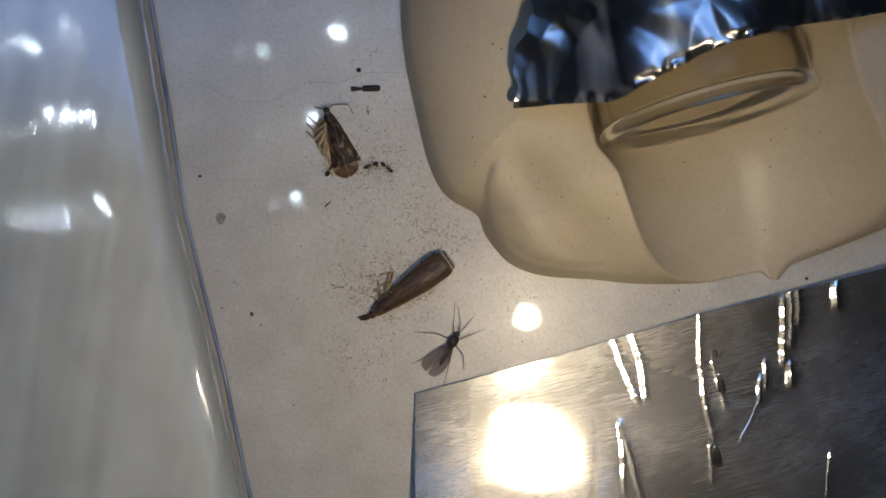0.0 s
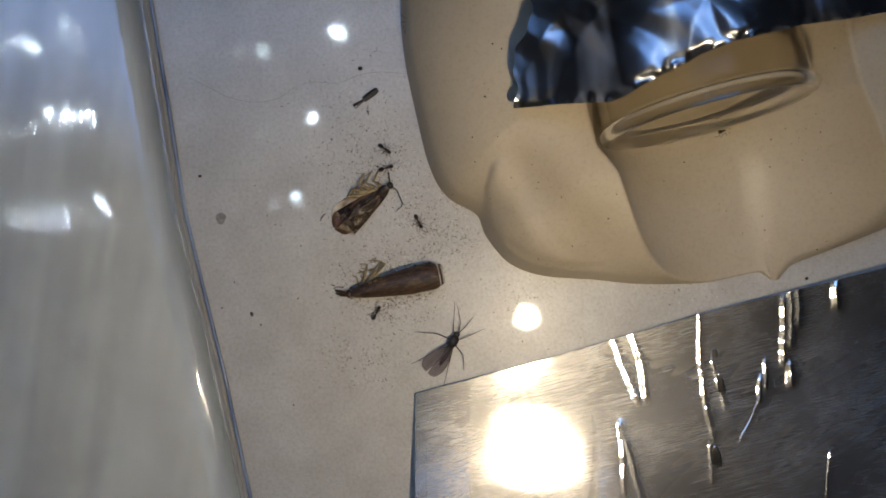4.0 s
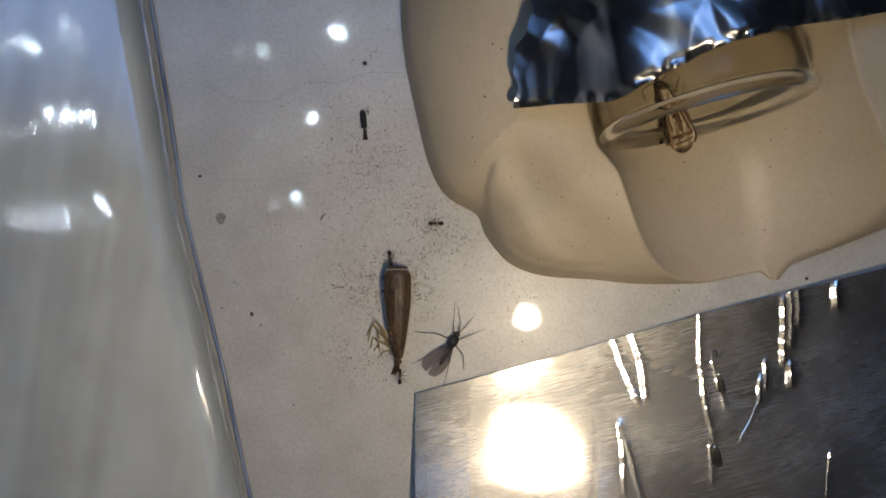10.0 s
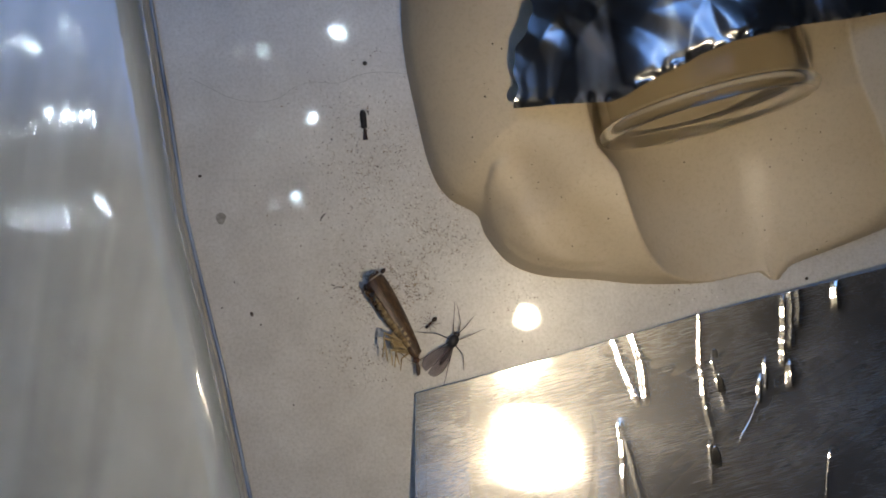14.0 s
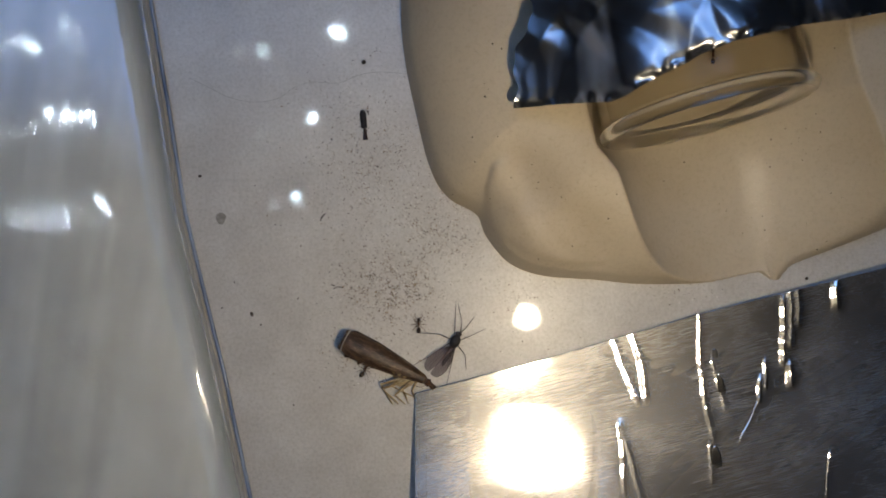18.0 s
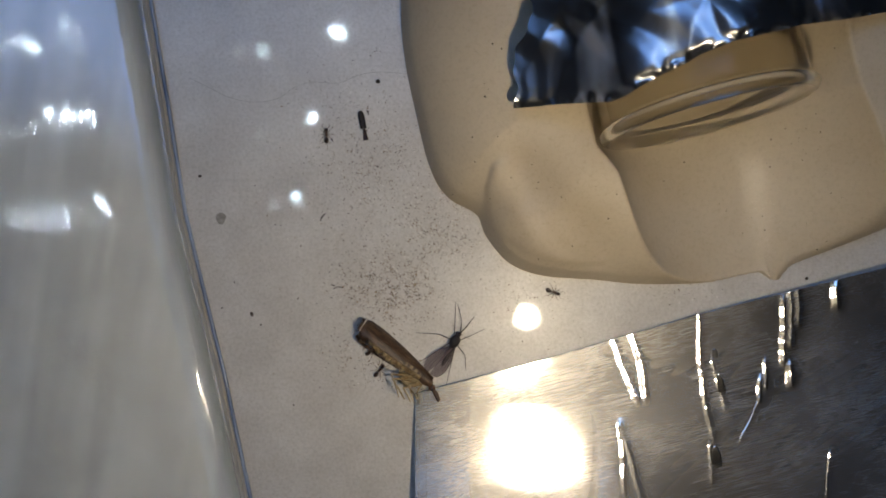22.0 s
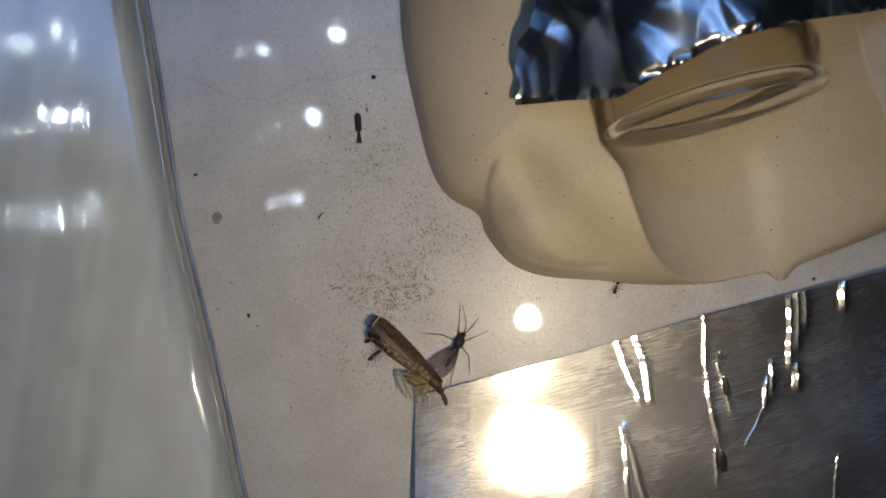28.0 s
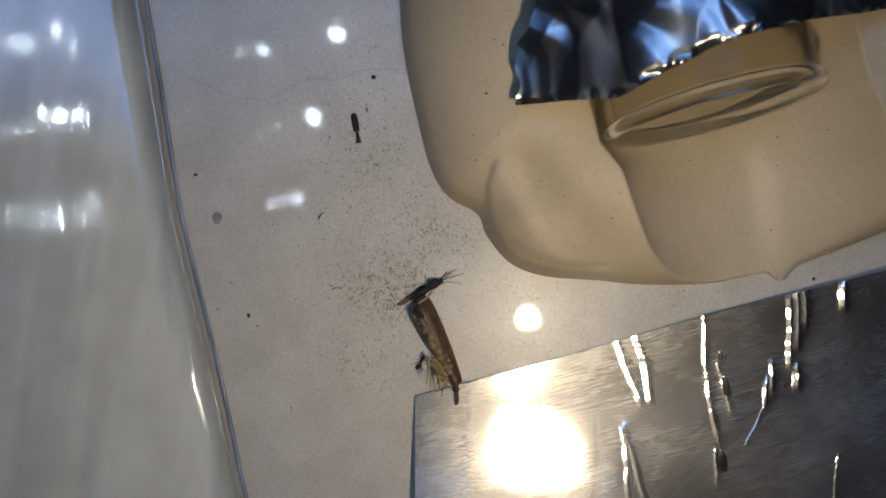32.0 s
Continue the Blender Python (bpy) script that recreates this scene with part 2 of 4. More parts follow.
def smooth_line(pts, steps=8, closed=False):
    """A Catmull-Rom line through plan points."""
    p = [Vector((*q, 0)) if len(q) == 2 else Vector(q) for q in pts]
    n = len(p)
    out = []
    for i in range(n if closed else n - 1):
        if closed:
            a, b, c, d = p[i - 1], p[i], p[(i + 1) % n], p[(i + 2) % n]
        else:
            a, b, c, d = p[max(i - 1, 0)], p[i], p[i + 1], p[min(i + 2, n - 1)]
        for k in range(steps):
            t = k / steps
            out.append(0.5 * (2 * b + (c - a) * t + (2 * a - 5 * b + 4 * c - d) * t * t + (3 * b - a - 3 * c + d) * t ** 3))
    if not closed:
        out.append(p[-1])
    return out


def line_distance(px, py, line):
    """Distance of arrays of points from a polyline of (x, y)."""
    best = np.full(np.shape(px), 1e9)
    for (ax, ay), (bx, by) in zip(line, line[1:]):
        dx, dy = bx - ax, by - ay
        t = np.clip(((px - ax) * dx + (py - ay) * dy) / (dx * dx + dy * dy + 1e-12), 0, 1)
        best = np.minimum(best, np.hypot(px - ax - t * dx, py - ay - t * dy))
    return best


def inside(px, py, poly):
    hit = np.zeros(np.shape(px), bool)
    for (ax, ay), (bx, by) in zip(poly, poly[1:] + poly[:1]):
        if ay == by:
            continue
        cross = (ay > py) != (by > py)
        hit ^= cross & (px < (bx - ax) * (py - ay) / (by - ay) + ax)
    return hit


# ---- the room round the table ----
def room():
    x0, x1, y0, y1, z0, z1 = -1.3, 1.3, -1.6, 0.9, -0.76, 1.65
    w = 0.1
    for name, b in (("wall_west", (x0 - w, y0 - w, z0, x0, y1 + w, z1)), ("wall_east", (x1, y0 - w, z0, x1 + w, y1 + w, z1)),
                    ("wall_south", (x0, y0 - w, z0, x1, y0, z1))):
        tagged(part(name, box(*b), M_WALL, smooth=False), "plain dim painted room wall", "wall", kind="structure")
    tagged(part("wall_north", box(x0, y1, z0, x1, y1 + w, z1), M_WALL, smooth=False), "plain dim painted room wall", "wall", kind="structure")
    # the ceiling leaves a skylight opening
    sx0, sx1, sy0, sy1 = -1.2, 0.6, 0.0, 0.86
    bm = box(x0 - w, y0 - w, z1, sx0, y1 + w, z1 + w)
    for b in ((sx1, y0 - w, z1, x1 + w, y1 + w, z1 + w), (sx0, y0 - w, z1, sx1, sy0, z1 + w), (sx0, sy1, z1, sx1, y1 + w, z1 + w)):
        bmesh.ops.create_cube(bm, size=1.0, matrix=Matrix.Translation(((b[0] + b[3]) / 2, (b[1] + b[4]) / 2, (b[2] + b[5]) / 2))
                              @ Matrix.Diagonal((b[3] - b[0], b[4] - b[1], b[5] - b[2], 1)))
    tagged(part("ceiling", bm, M_WALL, smooth=False), "plain dim painted ceiling with a skylight opening", "ceiling", kind="structure")
    sky = part("backdrop", box(-1.8, -0.4, 2.0, 1.2, 1.5, 2.02), M_DUSK, smooth=False)
    tagged(sky, "plain blue dusk sky above the skylight", "sky", kind="structure")
    tagged(part("floor", box(x0 - w, y0 - w, z0 - w, x1 + w, y1 + w, z0), M_TABLE, smooth=False), "plain dark wooden room floor", "floor", kind="structure")


def table():
    t = thing("table", "dark wooden table under the tray", "table", at=pose(0, 0, -0.006))
    part("tabletop", box(-0.6, -0.5, -0.03, 0.6, 0.4, 0, 0.003), M_TABLE, t)
    for x in (-0.55, 0.55):
        for y in (-0.45, 0.35):
            part("leg", box(x - 0.03, y - 0.03, -0.754, x + 0.03, y + 0.03, -0.03, 0.003), M_TABLE, t)


WARM_SPOT = place(931, 561) * (1 + 0.07 / EYE) + Vector((0, 0, 0.07))


def pendant(label, spot, height, radius, material, slim=1.0):
    """A round pendant lamp whose mirror image in the level floor shows at the plan point spot."""
    p = place(*spot)
    c = p + Vector((p.x, p.y, EYE)) / EYE * height
    lamp = thing("pendant_lamp", label, "lamp", at=Matrix.Translation(c))
    turn = Matrix.Diagonal((slim, 1, 1, 1)) @ look((0, 0, 0), -c).to_3x3().to_4x4()
    dif = lathe([(0.00001, 0), (radius * 0.7, 0), (radius, 0.0003), (radius, 0.002), (0.00001, 0.002)], 40)
    dif.transform(turn)
    part("diffuser", dif, material, lamp, "glowing round diffuser")
    shell = lathe([(radius + 0.0004, -0.001), (radius + 0.003, -0.001), (radius + 0.004, 0.012), (radius * 0.5, 0.03),
                   (0.0001, 0.031), (0.0001, 0.028), (radius * 0.5, 0.026), (radius + 0.0008, 0.010)], 40)
    shell.transform(turn)
    part("housing", shell, M_HOUSING, lamp)
    part("cord", rod([turn @ Vector((0, 0, 0.029)), (0, 0, 0.2), (0, -0.06 - c.y, 1.65 - c.z)], [0.002], 8), M_HOUSING, lamp)
    return lamp


def lamps():
    pendant("small warm glowing torch lamp hung on a dark cord", (931, 561), 0.07, 0.0020, M_WARM)
    for u, v, r, m, slim in ((597, 60, 0.0032, M_COOL, 1), (554, 209, 0.0030, M_COOL, 1), (524, 350, 0.0026, M_COOL, 0.36), (468, 90, 0.0025, M_COOL, 0.36),
                             (425, 98, 0.0020, M_COOL_DIM, 0.4), (490, 226, 0.0016, M_COOL_DIM, 0.4), (459, 240, 0.0020, M_COOL_DIM, 0.4), (484, 361, 0.0017, M_COOL_DIM, 0.4)):
        shape = "round" if slim == 1 else "narrow oval"
        tagged(pendant("small cool white %s pendant lamp on a dark cord" % shape, (u, v), 0.60, r, m, slim), group="rows of cool pendant lamps")


# ---- the tray: floor, acrylic cover plate ----
EDGE = ((262, -40), (268, 0), (300, 190), (330, 380), (360, 505), (396, 650), (445, 882), (455, 930))


def tray():
    tagged(part("tray_floor", box(-0.075, -0.055, -0.004, 0.075, 0.05, 0, 0.0004), M_FLOOR, smooth=False),
           "glossy white plastic tray floor with fine dust", "tray", kind="structure")


def edge_at(y):
    """Plan u of the plate's edge at the world's y, on the floor."""
    v = 441 - y / GRID
    return np.interp(v, [p[1] for p in EDGE], [p[0] for p in EDGE])


def plate():
    t = thing("acrylic_plate", "clear acrylic cover plate with streaked glossy surface on the tray", "plate")
    rise = math.tan(radians(8.3))
    wid, th = 0.032, 0.0008

    def top(s, q):
        y = 0.036 - 0.070 * q
        x = (edge_at(y) - 784) * GRID - s * wid
        wob = 0.00001 * math.sin(x * 900 + 2 * math.sin(y * 60)) * min(1, s * 6)
        drop = 0.0011 * max(0.0, 1 - s * wid / 0.0030) ** 2.0
        return Vector((x - 0.0006, y, 0.0027 + rise * s * wid + 0.0165 * y * min(1, s * 5) + wob - drop))
    part("sheet", sheet(140, 40, top, th), M_ACRYL, t).visible_shadow = False
    # Graded greys paint the soft dark band of shade beside the plate's edge.
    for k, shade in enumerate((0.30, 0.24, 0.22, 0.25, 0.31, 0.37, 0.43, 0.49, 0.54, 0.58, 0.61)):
        m = mottled("shade_layer", (shade * 0.88,) * 3, (shade * 1.1,) * 3, 260, 0.6, stretch=(1, 0.2, 1))
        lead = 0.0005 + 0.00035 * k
        part("shade_strip", sheet(3, 40, lambda s, q: Vector(((edge_at(0.036 - 0.070 * q) - 784) * GRID - lead - 0.00035 * s, 0.036 - 0.070 * q, 0.0006 - 0.00005 * k)), 0.0001),
             m, t, "grey layer of the painted shade band under the plate")
    # the cut edge: two thin parallel beads
    for k, (off, z, r) in enumerate(((0.0007, 0.0003, 0.00022), (0.0001, 0.0005, 0.00005))):
        line = [Vector(((edge_at(y) - 784) * GRID - 0.0007 + off, y, z)) for y in np.linspace(0.036, -0.034, 36)]
        part("edge_bead", rod(line, [r], 8), M_EDGE, t, "bluish polished cut edge")


# ---- the cream mass with its channel ----
TUBE_R = 0.0099
TUBE_Z = 0.0125
MOUTH = place(1258, 206, TUBE_Z)
LIP = place(1250, 200, TUBE_Z)
AXIS = Vector((0.228, -0.974, 0)).normalized()
SIDE = Vector((0.974, 0.228, 0)).normalized()
OUTLINE = [(712, -160), (709, 0), (716, 100), (736, 200), (762, 300), (793, 350), (843, 380), (860, 418), (900, 465),
           (960, 488), (1050, 495), (1130, 503), (1250, 500), (1335, 483), (1352, 488), (1372, 498), (1390, 482), (1405, 468), (1480, 438),
           (1568, 402), (1720, 330), (1760, -160)]
RIM = [(place(p.x, p.y).x, place(p.x, p.y).y) for p in smooth_line(OUTLINE, 8, True)]
GROOVE = [place(u, v, 0.006).to_2d()[:] for u, v in ((925, 305), (975, 370), (1050, 430), (1130, 468), (1190, 488))]
PILLOW = [place(u, v, 0.004).to_2d()[:] for u, v in ((885, 305), (868, 370), (895, 430), (955, 466), (1040, 478))]

LOBE = [place(u, v, 0.004).to_2d()[:] for u, v in ((888, 278), (866, 298), (856, 335), (857, 378), (867, 420), (892, 452), (948, 474), (1010, 480), (1052, 474),
                                                   (1010, 448), (968, 408), (942, 362), (926, 318), (910, 290))]
SEAM = [place(u, v, 0.003).to_2d()[:] for u, v in ((898, 432), (925, 452), (965, 464), (1015, 472), (1062, 470))]
FOLD = [place(u, v, 0.008).to_2d()[:] for u, v in ((1482, 40), (1480, 230), (1474, 330), (1488, 376), (1520, 346), (1565, 312))]


def mass_height(x, y):
    """Height of the cream mass over the floor; below nought outside its outline."""
    x, y = np.asarray(x, float), np.asarray(y, float)
    d = line_distance(x, y, RIM + RIM[:1])
    d = np.where(inside(x, y, RIM), d, -d) * 1000
    t = np.clip(d / 13.0, 0, 1)
    h = 10.5 * np.sqrt(1 - (1 - t) ** 2) * np.clip(d / 1.2 + 0.25, 0, 1) ** 0.35
    h = h - 0.85 * np.exp(-(line_distance(x, y, GROOVE) * 1000 / 2.2) ** 2)
    h = h + 0.3 * np.exp(-(line_distance(x, y, PILLOW) * 1000 / 1.5) ** 2)
    dl = np.where(inside(x, y, LOBE), line_distance(x, y, LOBE[:9]), 0) * 1000
    dr = np.clip(line_distance(x, y, LOBE[8:] + LOBE[:1]) * 1000 / 2.4, 0, 1)
    h = h + 0.70 * (1 - np.exp(-dl / 0.28)) * dr * dr * (3 - 2 * dr)
    h = h - 0.40 * np.exp(-(line_distance(x, y, SEAM) * 1000 / 0.35) ** 2)
    h = h + 0.20 * np.exp(-(line_distance(x, y, FOLD) * 1000 / 0.38) ** 2)
    sx, sy = x - MOUTH.x, y - MOUTH.y
    s = (sx * AXIS.x + sy * AXIS.y) * 1000
    q = (sx * SIDE.x + sy * SIDE.y) * 1000 - 0.13 * np.maximum(s, 0)
    q = np.where(q > 0, q * 0.70, q * (1 + 0.13 * np.clip(s / 3, 0, 1)))
    r = 11.0 + 0.03 * np.maximum(s, 0)
    base = np.maximum(1.5 * (1 - s / 19.0), 0.12)
    base = np.where(s < 0, np.maximum(1.5 + 0.078 * s, 0.1), base)
    cut = base + r - np.sqrt(np.maximum(r * r - q * q, 0))
    cut = np.where(np.abs(q) < r, cut, 99)
    k = 1.3
    soft = -k * np.log(np.exp(-np.clip(h, -5, 40) / k) + np.exp(-np.clip(cut, -5, 40) / k))
    h = np.where(q > 3, soft, np.minimum(h, cut))
    return np.where(d < 0, np.maximum(d * 8, -3.0), np.maximum(h, 0.02)) * 0.001


def ground(x, y):
    """What an insect stands on at x, y."""
    return max(0.0, float(mass_height(np.array([x]), np.array([y]))[0]))


def mass():
    xs = np.arange(-0.006, 0.0605, 0.00016)
    ys = np.arange(-0.0055, 0.0375, 0.00016)
    gx, gy = np.meshgrid(xs, ys, indexing="ij")
    gz = mass_height(gx, gy)
    for k in range(1):
        keep = gz[1:-1, 1:-1]
        mean = (gz[:-2, 1:-1] + gz[2:, 1:-1] + gz[1:-1, :-2] + gz[1:-1, 2:]) / 4
        gz[1:-1, 1:-1] = np.where(keep > 0.0015, 0.5 * keep + 0.5 * mean, keep)
    nx, ny = gz.shape
    use = (gz[:-1, :-1] > -0.0003) | (gz[1:, :-1] > -0.0003) | (gz[:-1, 1:] > -0.0003) | (gz[1:, 1:] > -0.0003)
    idx = np.arange(nx * ny).reshape(nx, ny)
    i, j = np.nonzero(use)
    quads = np.stack([idx[i, j], idx[i + 1, j], idx[i + 1, j + 1], idx[i, j + 1]], 1)
    ids, inv = np.unique(quads, return_inverse=True)
    co = np.stack([gx.ravel(), gy.ravel(), gz.ravel()], 1)[ids]
    me = bpy.data.meshes.new("filler_mound")
    me.from_pydata(co.tolist(), [], inv.reshape(-1, 4).tolist())
    me.materials.append(M_MASS)
    me.polygons.foreach_set("use_smooth", [True] * len(me.polygons))
    tagged(new("filler_mound", me), "smooth cream filler mound with a channel leading from a glass tube", "mound")


def tube():
    t = thing("test_tube", "clear glass test tube bedded in the cream mound", "test tube")
    m = Matrix.Translation(LIP) @ Vector((-AXIS.x, -AXIS.y, -0.075)).to_track_quat("Z", "Y").to_matrix().to_4x4()
    t.matrix_basis = m
    R, r, L = TUBE_R, TUBE_R - 0.0010, 0.030
    lip = [(R - 0.0002 + 0.0007 * math.cos(k * math.pi / 7), 0.0007 * math.sin(k * math.pi / 7)) for k in range(14)]
    part("lip", lathe(lip, 96), M_LIP, t, "rounded glass lip of the tube mouth")
    prof = [(r, 0.0014), (r, 0.0012), (r + 0.0001, 0.0011), (R - 0.0001, 0.0011), (R, 0.0012), (R, 0.0014)]
    prof += [(R, L * k / 8) for k in range(1, 9)]
    prof += [(R * math.cos(a), L + R * math.sin(a)) for a in (0.4, 0.8, 1.2, 1.5)]
    prof += [(r * math.cos(a), L + r * math.sin(a)) for a in (1.5, 1.2, 0.8, 0.4)]
    prof += [(r, L * k / 8) for k in range(8, 0, -1)]
    part("glass_wall", lathe(prof, 96), M_WALL_GLASS, t)


FOLDS = ((12, 5.2, 0.36), (96, 11.0, 0.52), (-32, 6.6, 0.46), (40, 3.6, 0.20), (160, 9.5, 0.36), (2, 2.3, 0.06))


def crumple(x, y):
    """Crossing straight folds of a crumpled sheet, in mm."""
    x, y = x + 2.4 * noise.noise(Vector((x, y, 3)) / 7), y + 2.4 * noise.noise(Vector((x, y, 9)) / 7)
    z = 0
    for k, (deg, run, rise) in enumerate(FOLDS):
        a = (x * math.cos(radians(deg)) + y * math.sin(radians(deg))) / run + 0.37 * k
        z += rise * 2 * abs(a - math.floor(a + 0.5)) * (0.75 + 1.3 * noise.noise(Vector((x / 8, y / 8, k * 3.7))))
    return z


FOIL_EDGE = ((895, 192), (912, 192), (1000, 184), (1085, 180), (1110, 168), (1170, 132), (1215, 112), (1240, 96), (1300, 72), (1360, 58), (1420, 44), (1500, 34), (1568, 22), (1640, 8))


def foil():
    t = thing("foil_wrap", "crumpled shiny metal foil wrapped over the glass tube", "foil")

    def height(u, v, b):
        z = 0.02
        for k in range(4):
            p = place(u, v, z)
            q = ((p.x - MOUTH.x) * SIDE.x + (p.y - MOUTH.y) * SIDE.y) * 1000
            if abs(q) < 9.2:
                zz = 12.5 + math.sqrt(11.5 ** 2 - q * q)
            else:
                zz = 11.6 + 7.8 * math.exp(-(abs(q) - 9.2) / 4.0)
            z = 0.5 * z + 0.5 * zz * 0.001
        z += 0.0009 * (crumple(p.x * 1000, p.y * 1000) - 0.8)
        z -= 0.0006 * max(0.0, (b - 0.92) / 0.08) ** 2 * (0.6 + 1.6 * noise.noise(Vector((u, v, 2)) / 21))
        z += 0.0009 * max(0.0, b - 0.35) / 0.65 * max(0.0, min(1.0, (1220 - u) / 140)) * max(0.15, min(1.0, (u - 900) / 160))
        return z

    def strip(u0, u1, dz):
        def f(a, b):
            u = u0 + (u1 - u0) * a
            ev = float(np.interp(u, [p[0] for p in FOIL_EDGE], [p[1] for p in FOIL_EDGE]))
            v = -230 + (ev + 230) * b
            if u < 990:
                u += (5 * math.sin(v * 0.05) + 3 * math.sin(v * 0.13) + 30 * max(0.0, min(1.0, (115 - v) / 90))) * (990 - u) / 85
            return place(u, v, height(u, v, b) + dz)
        return f
    part("cover", sheet(120, 80, strip(1084, 1625, 0.00016), 0.00004), M_FOIL, t)
    part("flap", sheet(46, 80, strip(910, 1096, 0.0), 0.00004), M_FOIL, t, "loose side flap of the foil")


TAPE_TOP = ((735, 697), (950, 640), (1240, 556), (1568, 474), (1680, 448))
# creases: the plan line of each, and the width of its lit flank in mm
RIDGES = ((0.45, ((1085, 600), (1104, 650), (1128, 712))), (0.55, ((1117, 588), (1136, 640), (1143, 708))), (0.35, ((1098, 750), (1101, 800), (1106, 872))),
          (0.40, ((1098, 752), (1116, 810), (1137, 890))), (0.38, ((1237, 554), (1240, 640), (1246, 700), (1263, 776))), (0.28, ((1262, 640), (1270, 680), (1284, 722))),
          (0.70, ((1414, 512), (1414, 575))), (0.70, ((1401, 512), (1401, 615))), (0.60, ((1388, 530), (1388, 645))), (0.40, ((1356, 640), (1355, 690))), (0.40, ((1346, 672), (1345, 712))),
          (0.16, ((1342, 708), (1326, 750), (1308, 784))), (0.70, ((1400, 645), (1400, 682))), (0.80, ((1482, 505), (1482, 545))), (0.22, ((1470, 800), (1462, 880))), (0.30, ((1256, 790), (1262, 850))))


def tape():
    t = thing("metal_tape", "creased brushed silver metal tape on the tray floor", "metal tape")
    nu, nv = 680, 280
    U, V = np.meshgrid(np.linspace(0, 1, nu + 1), np.linspace(0, 1, nv + 1), indexing="ij")
    pu = 735 + 905 * U
    top = np.interp(pu, [p[0] for p in TAPE_TOP], [p[1] for p in TAPE_TOP])
    pv = top + (985 - top) * V
    bx, by = (pu - 931) / 16.0, (pv - 790) / 16.0
    far = np.clip((pu - 1040) / 240, 0, 1)
    far = far * far * (3 - 2 * far)
    # a hollow that mirrors the lamp large, its head bent on towards the upper edge
    run = np.linspace(-24, 16, 801)
    off = np.where(run > -4.7, 0.0047 * run, -0.0262 + 0.0065 * np.clip((-4.7 - run) / 4.5, 0, 1) ** 1.5) + 0.0026 * np.maximum(run - 3, 0) ** 1.5
    fall = np.cumsum(off) * (run[1] - run[0])
    fall = fall - np.interp(0, run, fall)
    side = np.cumsum(np.minimum(0.168 + 0.01216 * run, 0.105)) * (run[1] - run[0])
    side = side - np.interp(-9, run, side) - 0.169 * 9 + 81 * 0.00608
    z = 1.40 + (0.169 * by + by * by * 0.00608 - np.interp(by, run, fall)) * (1 - far) + np.interp(by, run, side) * far
    z = z + np.where(bx < 6.5, bx * bx / 252, 6.5 ** 2 / 252 + 1.15 * np.tanh((bx - 6.5) * 0.052 / 1.15) - 0.012 * np.maximum(bx - 9, 0))
    z = z - np.where(bx < -6.0, (bx + 6.0) ** 2 / 85, 0) + 0.0022 * np.maximum(bx - 20, 0) ** 2
    head = np.clip((-3.5 - by) / 6, 0, 1)
    z = z - 0.0026 * bx * head * head * (3 - 2 * head) * (1 - far)
    wave = np.clip((pu - 1060) / 200, 0, 1)
    z = z + wave * (0.035 * np.sin(pu / 33 + pv / 110) + 0.025 * np.sin(pv / 97 - pu / 50) + 0.008 * np.sin(pu / 9 + pv / 15) * np.sin(pv / 11))
    # the slope across at which a crease mirrors the warm lamp
    gx, gy = (pu - 784) * GRID, (441 - pv) * GRID
    hx = hz = 0
    for q in (Vector((0, 0, EYE)), WARM_SPOT):
        far_off = np.sqrt((q.x - gx) ** 2 + (q.y - gy) ** 2 + (q.z - 0.001) ** 2)
        hx, hz = hx + (q.x - gx) / far_off, hz + (q.z - 0.001) / far_off
    need = -hx / hz
    need = need * 0.99 / (1 + need * gx / EYE)
    tilt = np.gradient(z, axis=0) / np.gradient(pu, axis=0) * 16
    for wide, line in RIDGES:
        vs = [p[1] for p in line]
        at = np.interp(pv, vs, [p[0] for p in line]) + 0.9 * np.sin(pv / 17.0 + line[0][0]) + 0.4 * np.sin(pv / 6.5)
        x = (pu - at) / 16.0
        fade = np.clip((pv - vs[0] + 12) / 14, 0, 1) * np.clip((vs[-1] + 10 - pv) / 16, 0, 1)
        rise = need - tilt
        rise = rise + 0.010 * min(1, 0.06 / wide ** 2) * np.sin(pv / 3.7 + at)
        up = np.clip(x + wide, 0, wide) * np.where(x < 0, 1, np.exp(-np.maximum(x, 0) / (0.18 + 0.35 * wide)))
        z = z + fade * rise * up
    z = np.maximum(z, 0.12) * 0.001
    k = (EYE - z) / EYE
    x, y = (pu - 784) * GRID * k, (441 - pv) * GRID * k
    upper = np.stack([x, y, z], -1).reshape(-1, 3)
    n = len(upper)
    idx = np.arange(n).reshape(nu + 1, nv + 1)
    quads = np.stack([idx[:-1, :-1], idx[:-1, 1:], idx[1:, 1:], idx[1:, :-1]], -1).reshape(-1, 4)
    rim = np.concatenate([idx[:-1, 0], idx[-1, :-1], idx[:0:-1, -1], idx[0, :0:-1]])
    nxt = np.roll(rim, -1)
    me = bpy.data.meshes.new("sheet")
    me.from_pydata(np.concatenate([upper, upper - [0, 0, 0.00005]]).tolist(), [],
                   np.concatenate([quads, quads[:, ::-1] + n, np.stack([rim, nxt, nxt + n, rim + n], 1)]).tolist())
    me.materials.append(M_TAPE)
    me.polygons.foreach_set("use_smooth", [True] * len(me.polygons))
    me.set_sharp_from_angle(angle=radians(60))
    new("sheet", me).parent = t
    rim = [Vector(upper[idx[k, 0]]) + Vector((0, 0, 0.00001)) for k in range(0, nu + 1, 5)]
    part("cut_edge", rod(rim, [0.00004], 6), M_TAPE, t, "thin shining cut edge of the tape")
